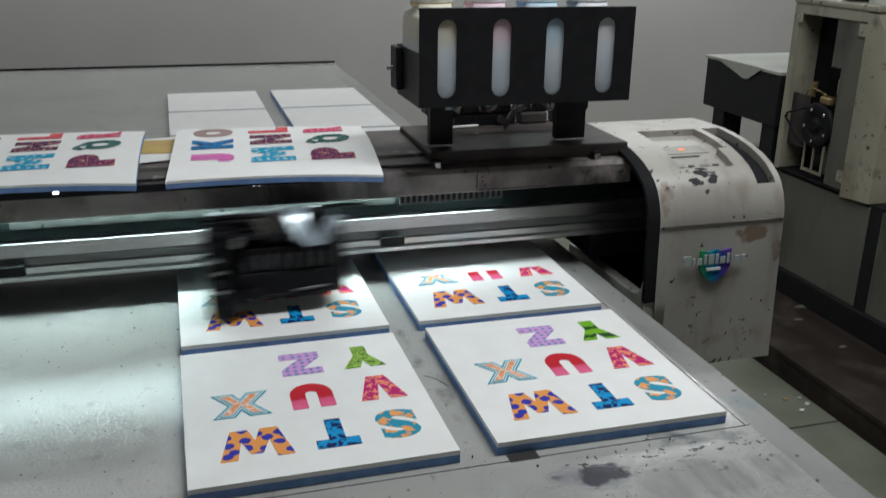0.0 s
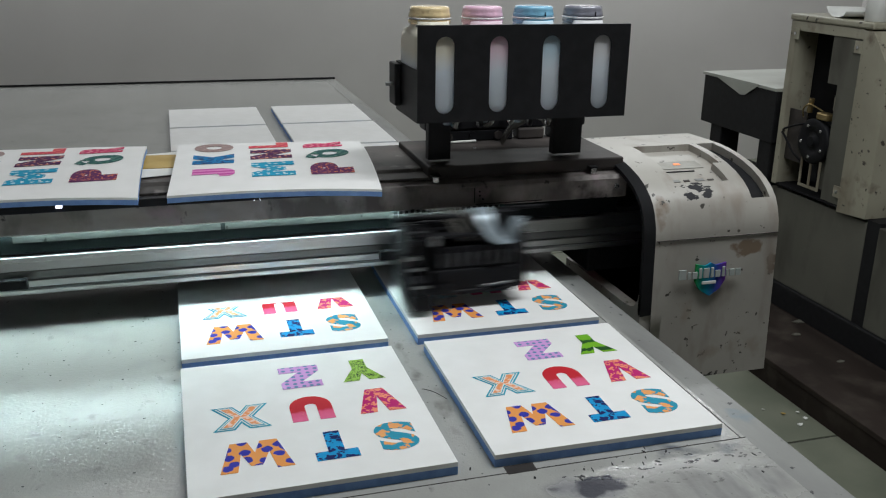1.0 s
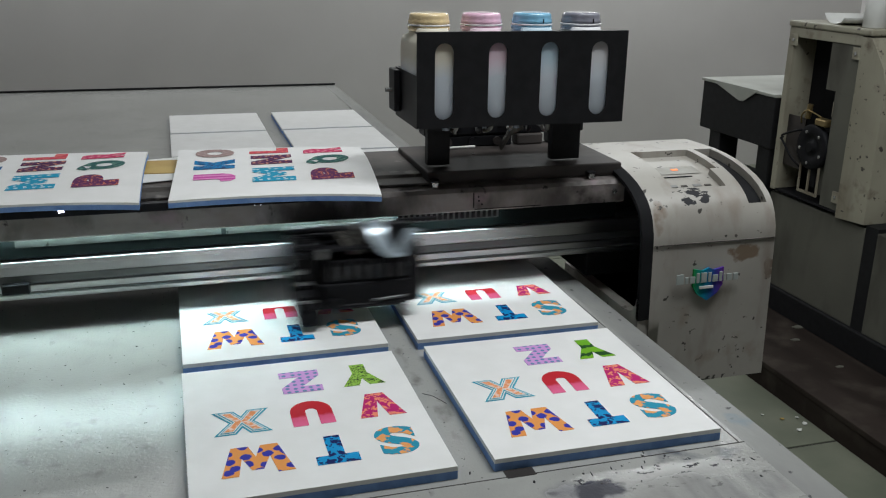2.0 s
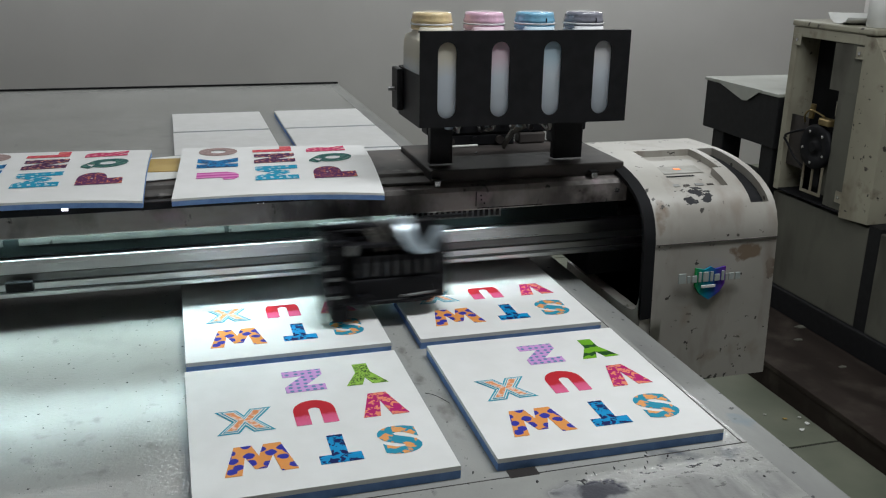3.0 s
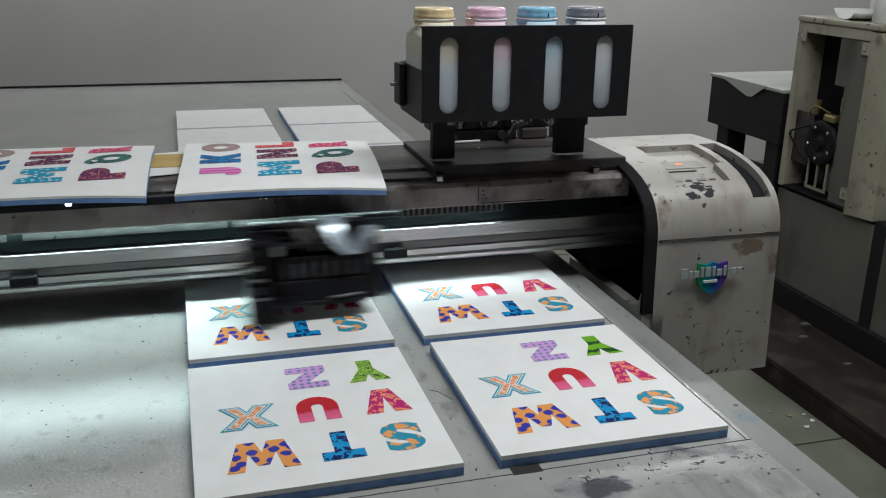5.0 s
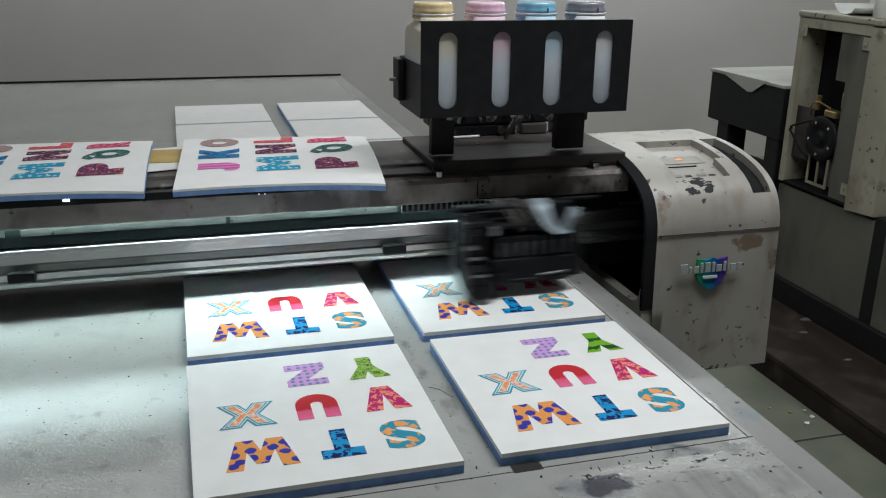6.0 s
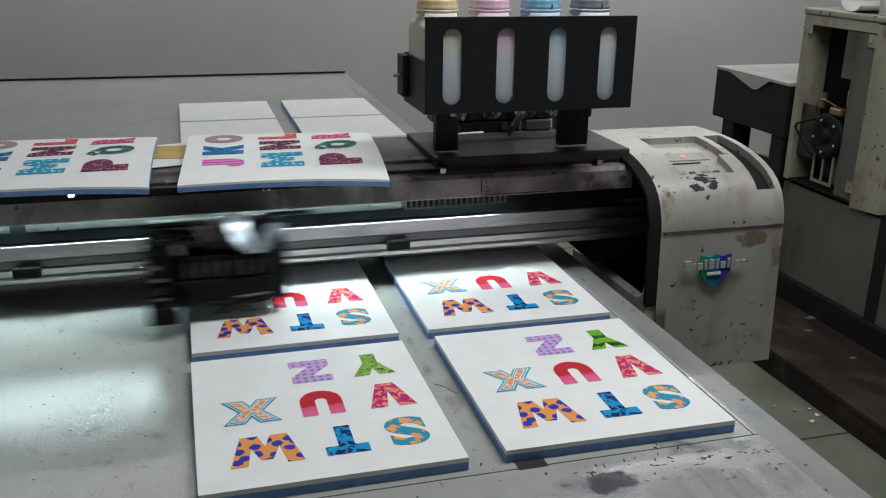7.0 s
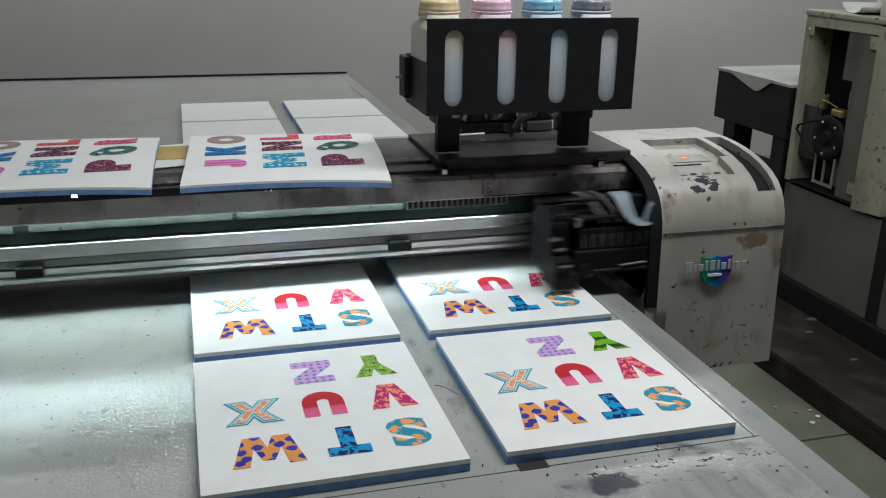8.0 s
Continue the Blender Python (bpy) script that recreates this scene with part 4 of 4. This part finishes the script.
def build_carriage():
    c = carriage
    part("head_housing", boxm(-0.170, -0.010, 0.492, 0.554, 0.803, 0.848, bevel=0.004), PLASTIC, c, "black head housing")
    part("side_bracket", prism(bmesh.new(), [(0.470, 0.786), (0.52, 0.786), (0.554, 0.80), (0.554, 0.925), (0.51, 0.932), (0.498, 0.90), (0.498, 0.845), (0.470, 0.838)], -0.216, -0.185), PLASTIC, c)
    part("web_plate", boxm(-0.1845, -0.1705, 0.520, 0.5545, 0.806, 0.915, bevel=0.003), PLASTIC, c)
    part("side_bracket", prism(bmesh.new(), [(0.50, 0.805), (0.554, 0.803), (0.554, 0.92), (0.52, 0.91), (0.50, 0.87)], -0.009, 0.010), PLASTIC, c)
    part("leg_shoe", boxm(-0.218, -0.170, 0.466, 0.512, 0.7835, 0.815, bevel=0.006), PLASTIC, c)
    for i in range(8):
        x = -0.158 + i * 0.0185
        d = part("damper", boxm(x, x + 0.0125, 0.497, 0.553, 0.849, 0.889, bevel=0.002), PLASTIC, c, "black ink damper")
        part("damper_window", boxm(x + 0.0047, x + 0.0080, 0.4955, 0.4969, 0.853, 0.879, bevel=0.0005), SMOKE, d, "pale clear damper window")
    part("top_frame", boxm(-0.19, -0.055, 0.50, 0.553, 0.905, 0.911, bevel=0.001), PLASTIC, c)
    part("circuit_box", boxm(-0.100, 0.0, 0.535, 0.553, 0.891, 0.938, bevel=0.002), PLASTIC, c)
    part("bottom_plate", boxm(-0.155, -0.02, 0.50, 0.55, 0.799, 0.8028, bevel=0.001), ALUD, c)
    part("spring_bar", rod(bmesh.new(), (-0.075, 0.4905, 0.815), (-0.025, 0.4915, 0.818), 0.0025), ALUD, c)
    part("latch", boxm(-0.211, -0.189, 0.489, 0.4975, 0.852, 0.857, bevel=0.001), ALUD, c)
    part("latch", boxm(-0.211, -0.186, 0.463, 0.4695, 0.829, 0.833, bevel=0.001), ALUD, c)
    for i in range(4):
        x = -0.145 + i * 0.012
        part("ink_tube", pipe(bmesh.new(), [(x - 0.012, 0.555, 0.945), (x, 0.53, 0.944), (x + 0.018, 0.515, 0.922), (x + 0.035, 0.51, 0.895)], 0.0022), TUBE if i != 2 else PLASTIC, c, "thin ink tube")
    part("tube_loop", pipe(bmesh.new(), [(-0.212, 0.54, 0.915), (-0.205, 0.52, 0.930), (-0.165, 0.515, 0.934), (-0.130, 0.53, 0.925)], 0.003), PLASTIC, c)
    # silvery flat cable, folded
    part("flat_cable", ribbon(bmesh.new(), [(-0.068, 0.548, 0.944), (-0.068, 0.536, 0.9445), (-0.068, 0.526, 0.942), (-0.067, 0.517, 0.935), (-0.065, 0.509, 0.925), (-0.060, 0.503, 0.914), (-0.053, 0.4985, 0.905), (-0.044, 0.496, 0.8985), (-0.034, 0.4955, 0.8955), (-0.025, 0.497, 0.8955)],
         0.036, Vector((1, 0, 0)), last=Vector((0.55, 0.75, -0.1))), FOIL, c, "shiny silver folded flat cable").data.set_sharp_from_angle(angle=radians(50))
    part("flat_cable_fold", ribbon(bmesh.new(), [(-0.028, 0.4965, 0.8975), (-0.024, 0.498, 0.906), (-0.019, 0.501, 0.916), (-0.012, 0.506, 0.9245), (-0.004, 0.513, 0.927), (0.003, 0.520, 0.921), (0.008, 0.526, 0.909)], 0.024, Vector((0.85, 0.3, -0.35)), last=Vector((0.7, 0.6, -0.2))), FOIL, c).data.set_sharp_from_angle(angle=radians(50))
    for k, (u, v, w, d) in enumerate(((-0.219, 0.900, 0.030, 0.010), (-0.221, 0.872, 0.022, 0.008), (-0.218, 0.842, 0.034, 0.012), (-0.217, 0.918, 0.045, 0.006), (-0.173, 0.896, 0.012, 0.016))):
        part("clip", boxm(u, u + w, 0.486 + 0.003 * (k % 3), 0.500, v, v + d, bevel=0.002), (PLASTIC, ALUD, PLASTIC)[k % 3], c, "small clip")
    part("adjust_lever", rod(bmesh.new(), (-0.219, 0.492, 0.885), (-0.228, 0.488, 0.883), 0.003), PLASTIC, c)
    part("cog", rod(bmesh.new(), (-0.150, 0.492, 0.812), (-0.150, 0.480, 0.812), 0.013, 14), PLASTIC, c)
    part("roller", rod(bmesh.new(), (-0.130, 0.494, 0.806), (-0.020, 0.494, 0.806), 0.005), PLASTIC, c)
    part("thick_cable", pipe(bmesh.new(), [(-0.215, 0.56, 0.926), (-0.18, 0.53, 0.936), (-0.13, 0.525, 0.938), (-0.09, 0.535, 0.930)], 0.006), PLASTIC, c)
    part("cable_arm", boxm(-0.02, 0.06, 0.553, 0.562, 0.934, 0.940, bevel=0.002), PLASTIC, c)


build_carriage()


# ---- boards lying on the gantry ----
GW, GD, GT = 0.357, BW, 0.0125      # laid a quarter turn round


def droop(x, y):
    u, v = x / GW, y / GD
    return 0.0485 * y + 0.013 * u ** 3 * 4 * v * (1 - v) + 0.004 * 4 * u * (1 - u) * (1 - v) - 0.003 * u ** 4


SIDE = [("J", 0.072, 0.120, 0.050, 0.074), ("K", 0.070, 0.211, 0.064, 0.075), ("O", 0.069, 0.294, 0.060, 0.074),
        ("M", 0.177, 0.125, 0.090, 0.077), ("N", 0.176, 0.230, 0.067, 0.077), ("L", 0.173, 0.302, 0.042, 0.076),
        ("P", 0.281, 0.112, 0.070, 0.077), ("Q", 0.281, 0.211, 0.064, 0.083), ("R", 0.278, 0.293, 0.052, 0.077)]


def gantry_board(m):
    t = board(m, "bowed white board with patterned letters, resting on the gantry", "boards on the gantry", droop, GW, GD, GT, 0.004)
    for ch, x, y, w, h in SIDE:
        print_letter(t, ch, x, y, w, h, 270 if ch == "Q" else 90, INK[ch], 0.085, 0.0004, fn=droop, bt=GT)
    RIDERS.append((t, m))


gantry_board(pose(-0.386, 0.571, 0.978, 0, 0, -4.5))
gantry_board(pose(-0.789, 0.595, 0.978, 0, 0, -2.0))


def build_papers():
    m = pose(-0.395, 0.815, 0.9868, 0, 0, 12)
    t = thing("paper_sheet", m, "loose white sheet on the gantry between the boards", "paper")
    part("sheet", boxm(-0.06, 0.055, -0.085, 0.10, 0, 0.001), PAPER, t)
    RIDERS.append((t, m))
    m = pose(-0.398, 0.842, 0.9880, 0, 0, -4)
    t = thing("ochre_card", m, "small ochre yellow card lying on white paper", "card")
    part("sheet", boxm(-0.032, 0.04, -0.058, 0.052, 0, 0.0012), OCHRE, t)
    RIDERS.append((t, m))


build_papers()


# ---- second machine and its table ----
def build_second():
    x = 1.80
    t = thing("second_table", pose(0, 0, 0), "dark-sided table with a white top beside the old machine", "table")
    part("side_panel", boxm(x, x + 0.03, 1.95, 2.447, 0.690, 0.885, bevel=0.003), BLACK, t)
    part("end_panel", boxm(x + 0.03, x + 1.2, 2.417, 2.447, 0.690, 0.885), BLACK, t)
    part("table_top", boxm(x - 0.006, x + 1.25, 1.95, 2.455, 0.885, 0.897, bevel=0.002), TABLETOP, t, "dull white table top")
    part("cloth_flap", prism(bmesh.new(), [(2.38, 0.898), (2.05, 0.898), (2.14, 0.845), (2.17, 0.842)], x - 0.009, x - 0.0065), TABLETOP, t, "pale sheet corner folded over the edge")
    for xx, y in ((x + 0.01, 2.30), (x + 1.1, 2.30), (x + 0.01, 1.96), (x + 1.1, 1.96)):
        part("leg", boxm(xx, xx + 0.09, y, y + 0.08, 0.091, 0.69, bevel=0.004), BLACK, t)
    part("lower_rail", boxm(x + 0.02, x + 0.07, 2.04, 2.30, 0.50, 0.575), BLACK, t)

    t = thing("old_machine", pose(0, 0, 0), "old grey-green machine with its side cover off", "machine")
    y0, y1, z0, z1 = 1.405, 1.920, 0.548, 1.150
    # near-black block and floor put the open side's shade into the colour
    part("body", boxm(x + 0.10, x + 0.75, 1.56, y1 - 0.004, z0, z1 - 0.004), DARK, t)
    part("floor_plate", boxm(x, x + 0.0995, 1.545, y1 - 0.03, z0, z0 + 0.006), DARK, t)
    part("far_strip", boxm(x, x + 0.0995, y1 - 0.030, y1, z0, z1 - 0.035, bevel=0.002), MACH, t, "narrow grey-green side strip")
    part("top_strip", boxm(x, x + 0.0995, 1.545, y1, z1 - 0.035, z1 - 0.001, bevel=0.002), MACH, t)
    part("near_plate", boxm(x + 0.004, x + 0.0095, 1.545, 1.640, z0 + 0.008, 0.955), MACHLOW, t, "plain grey inner plate")
    part("near_plate", boxm(x + 0.004, x + 0.0095, 1.545, 1.690, 0.9552, z1 - 0.036), MACHLOW, t)
    part("mid_plate", boxm(x + 0.020, x + 0.026, 1.79, y1 - 0.031, z0 + 0.10, 0.835), TOPST, t)
    part("lower_plate", boxm(x + 0.030, x + 0.036, 1.64, 1.70, z0 + 0.03, 0.72), MACHLOW, t)
    part("front_panel", prism(bmesh.new(), [(y0, z0), (1.544, z0 - 0.012), (1.544, z1 - 0.005), (1.50, z1 - 0.005), (y0 + 0.02, z1 - 0.10), (y0, z1 - 0.16)], x - 0.003, x + 0.75), MACH, t, "yellowed front panel with rust marks")
    part("top_cover", boxm(x - 0.006, x + 0.76, 1.50, y1 + 0.004, z1, z1 + 0.022, bevel=0.006), MACH, t)
    w = part("drive_wheel", lathe(bmesh.new(), [(0.040, 0), (0.078, 0.002), (0.080, 0.006), (0.080, 0.020), (0.076, 0.023), (0.045, 0.024), (0.040, 0.019), (0.018, 0.019), (0.016, 0.030)], 40), PLASTIC, t, "black drive wheel", pose(x + 0.02, 1.718, 0.746, 0, -90, 0))
    for k in range(5):
        a = k * math.tau / 5 + 0.5
        part("bolt", lathe(bmesh.new(), [(0.006, 0.0235), (0.006, 0.027), (0.004, 0.028)], 8, (0.058 * math.cos(a), 0.058 * math.sin(a), 0)), CHROME, w)
    part("wheel_bracket", boxm(x + 0.021, x + 0.06, 1.70, 1.737, 0.60, 0.80), PLASTIC, t)
    part("brass_fitting", boxm(x - 0.005, x + 0.03, 1.655, 1.715, 0.826, 0.852, bevel=0.006), BRASS, t, "brass fitting")
    part("brass_valve", rod(bmesh.new(), (x + 0.01, 1.77, 0.84), (x + 0.01, 1.765, 0.89), 0.010), BRASS, t)
    part("solenoid", rod(bmesh.new(), (x + 0.03, 1.655, 0.865), (x + 0.03, 1.655, 0.915), 0.013), MACH, t)
    part("wire", pipe(bmesh.new(), [(x + 0.01, 1.80, 0.82), (x - 0.005, 1.785, 0.85), (x, 1.76, 0.87), (x + 0.01, 1.70, 0.855)], 0.003), BRASS, t)
    part("wire", pipe(bmesh.new(), [(x + 0.02, 1.90, 0.745), (x - 0.012, 1.87, 0.762), (x - 0.012, 1.80, 0.79), (x + 0.01, 1.77, 0.80)], 0.004), PLASTIC, t)
    part("wire", pipe(bmesh.new(), [(x - 0.010, 1.88, 0.750), (x - 0.012, 1.85, 0.73), (x - 0.008, 1.81, 0.69), (x + 0.01, 1.78, 0.66)], 0.004), PLASTIC, t)
    for y in (1.667, 1.717, 1.766):
        part("bracket_bar", boxm(x + 0.002, x + 0.008, y - 0.004, y + 0.004, 0.585, 0.680, bevel=0.001), MACH, t)
    part("bracket_bar", boxm(x + 0.002, x + 0.008, 1.663, 1.770, 0.575, 0.5845), MACH, t)
    for y, z in ((y1 - 0.035, z1 - 0.045), (1.560, z1 - 0.06), (1.556, z0 + 0.055)):
        br = part("corner_bracket", boxm(x - 0.004, x - 0.0005, y - 0.018, y + 0.018, z - 0.02, z + 0.02, bevel=0.001), MACH, t)
        part("bolt", rod(bmesh.new(), (x - 0.004, y, z), (x - 0.008, y, z), 0.006, 8), CHROME, br)
    part("lower_cabinet", boxm(x + 0.01, x + 0.75, 1.407, 1.925, 0.181, z0 - 0.014, bevel=0.004), MACHLOW, t, "dull green lower cabinet")
    part("dark_pillar", boxm(x + 0.012, x + 0.75, 1.351, 1.4065, 0.181, z0 - 0.002), BLACK, t)
    part("lower_cabinet", boxm(x + 0.01, x + 0.75, 0.60, 1.3505, 0.181, z0 - 0.014, bevel=0.004), MACHLOW, t)
    part("base", boxm(x - 0.004, x + 0.75, 0.60, 1.93, 0.0915, 0.181, bevel=0.003), BLACK, t, "black base plinth")

    m = pose(x + 0.10, 1.70, 1.1725, 0, 0, 70)
    t = thing("paper_scrap", m, "curled white and brown paper on the old machine", "paper")
    part("sheet", ribbon(bmesh.new(), [(-0.10, 0, 0.026), (-0.075, 0, 0.010), (-0.03, 0, 0.0015), (0.03, 0, 0.001), (0.07, 0, 0.012), (0.10, 0, 0.030)], 0.16, Vector((0, 1, 0))), PAPER, t)
    t = thing("white_roll", pose(x + 0.045, 1.555, 1.1722), "white cylindrical paper roll standing on the old machine", "roll")
    part("roll", lathe(bmesh.new(), [(0.034, 0), (0.036, 0.002), (0.036, 0.148), (0.030, 0.15)], 28), PAPER, t)

    t = thing("brown_platform", pose(1.478, 0, 0), "low dark brown wooden platform on the floor", "platform")
    part("platform_top", boxm(0, 2.3, -0.6, 3.2, 0.072, 0.091, bevel=0.003), WOOD, t)
    part("platform_side", boxm(0.004, 0.03, -0.6, 3.2, 0, 0.0715), WOOD, t)
    part("platform_end", boxm(0.03, 2.3, 3.17, 3.195, 0, 0.0715), WOOD, t)
    part("platform_end", boxm(0.03, 2.3, -0.595, -0.57, 0, 0.0715), WOOD, t)


build_second()


def build_litter():
    rnd = random.Random(2)
    for k in range(5):
        bm = bmesh.new()
        s = (0.010, 0.012, 0.008, 0.007, 0.006)[k]
        vs = [bm.verts.new((s * math.cos(a) * rnd.uniform(0.6, 1.1), s * math.sin(a) * rnd.uniform(0.5, 1.0), 0.001 + rnd.random() * 0.004)) for a in (0.2, 1.5, 2.7, 4.0, 5.2)]
        up = [bm.verts.new(v.co + Vector((0, 0, 0.002))) for v in vs]
        bm.faces.new(vs[::-1])
        bm.faces.new(up)
        for i in range(5):
            bm.faces.new((vs[i], vs[(i + 1) % 5], up[(i + 1) % 5], up[i]))
        ob = part("paper_crumb", bm, (PAPER, PAPER, OCHRE, PAPER, PAPER)[k], None, "", pose((1.455, 1.412, 1.405, 1.455, 1.36)[k], (1.136, 1.108, 1.18, 1.175, 1.22)[k], 0.0))
        tagged(ob, "small torn scrap of pale paper on the floor", "scrap", "paper scraps on the floor")


    for k, (x, y, s) in enumerate(((1.784, 1.628, 0.016), (1.700, 1.530, 0.012), (1.70, 1.30, 0.010))):
        bm = bmesh.new()
        vs = [bm.verts.new((s * 1.8 * math.cos(a) * rnd.uniform(0.7, 1.1), s * math.sin(a) * rnd.uniform(0.6, 1.0), 0.0)) for a in (0.3, 1.4, 2.6, 3.9, 5.3)]
        up = [bm.verts.new(v.co + Vector((0, 0, 0.002 + rnd.random() * 0.003))) for v in vs]
        bm.faces.new(vs[::-1])
        bm.faces.new(up)
        for i in range(5):
            bm.faces.new((vs[i], vs[(i + 1) % 5], up[(i + 1) % 5], up[i]))
        tagged(part("dusty_scrap", bm, MACHLOW, None, "", pose(x, y, 0.091)), "dusty grey scrap lying on the brown platform", "scrap", "scraps on the platform")


build_litter()


# ---- floor tiles ----
def build_thread():
    t = thing("loose_thread", pose(0, 0, 0), "short dark thread lying on the bed between boards", "thread")
    part("thread", pipe(bmesh.new(), [(-0.035, 0.23, 0.7508), (-0.025, 0.222, 0.7508), (-0.018, 0.212, 0.7508), (-0.008, 0.19, 0.7508)], 0.0004, 5), PLASTIC, t)


build_thread()


def build_tiles():
    me = None
    s, g = 0.6, 0.004
    for i in range(13):
        for j in range(14):
            x, y = X0 + i * s, Y0 + 0.226 - 0.6 + j * s
            if me is None:
                ob = part("tile", boxm(g, s - g, g, s - g, -0.004, 0.0, bevel=0.001, seg=1), TILE, floor, "", pose(x, y, 0))
                me = ob.data
            else:
                ob = new("tile", me)
                ob.matrix_basis = pose(x, y, 0)
                ob.parent = floor


build_tiles()


# ---- what moves ----
def motions():
    # the gantry creeps back one step at each end of a pass
    turns = (0.33, 1.42, 2.51, 3.57, 4.66, 5.75, 6.82, 7.92)
    off = -0.0275
    steps = [(0.0, off)]
    for k, t in enumerate(turns):
        steps.append((t - 0.10, off))
        off += STEP
        if t + 0.10 < 8:
            steps.append((t + 0.10, off))
    steps.append((8.0, off - STEP / 2))
    for ob, m in RIDERS:
        walk(ob, [(t, Matrix.Translation((0, d, 0)) @ m) for t, d in steps])
    # the carriage sweeps to and fro along the rail
    walk(carriage, [(t, pose(x + 0.006, 0.014, -0.006)) for t, x in (
        (0, -0.121), (0.1, -0.220), (0.2, -0.304), (0.3, -0.336), (0.4, -0.326), (0.5, -0.242), (0.6, -0.156), (0.7, -0.067),
        (0.8, 0.029), (0.9, 0.118), (1, 0.216), (1.1, 0.317), (1.2, 0.403), (1.3, 0.497), (1.4, 0.526), (1.5, 0.488),
        (1.6, 0.405), (1.7, 0.288), (1.85, 0.177), (1.95, 0.091), (2.05, -0.012), (2.15, -0.090), (2.25, -0.202), (2.35, -0.290),
        (2.45, -0.322), (2.52, -0.322), (2.6, -0.303), (2.7, -0.219), (2.8, -0.118), (2.9, -0.026), (3, 0.065), (3.1, 0.157),
        (3.2, 0.261), (3.3, 0.358), (3.4, 0.445), (3.5, 0.513), (3.6, 0.511), (3.7, 0.450), (3.8, 0.340), (3.9, 0.245),
        (4, 0.163), (4.1, 0.078), (4.2, -0.024), (4.3, -0.102), (4.4, -0.213), (4.5, -0.300), (4.6, -0.331), (4.7, -0.328),
        (4.84, -0.227), (4.94, -0.132), (5.04, -0.033), (5.14, 0.059), (5.24, 0.144), (5.34, 0.245), (5.44, 0.331), (5.54, 0.428),
        (5.64, 0.495), (5.74, 0.515), (5.8, 0.502), (5.9, 0.415), (6, 0.321), (6.1, 0.230), (6.2, 0.142), (6.3, 0.054),
        (6.4, -0.035), (6.5, -0.125), (6.6, -0.223), (6.7, -0.305), (6.8, -0.331), (6.9, -0.315), (7, -0.233), (7.1, -0.138),
        (7.2, -0.041), (7.3, 0.050), (7.4, 0.134), (7.5, 0.234), (7.6, 0.320), (7.7, 0.412), (7.8, 0.484), (7.9, 0.506),
        (8, 0.474),
    )])
    # fresh ink comes up on the board as the carriage passes
    for ob, m, k in FRESH:
        t = turns[k] + 0.45 if k < 7 else 7.9
        t = min(t, 7.8)
        low = Matrix.Translation((0, 0, -0.003)) @ m
        walk(ob, [(0.0, low), (t - 0.07, low), (t, m), (8.0, m)])


motions()
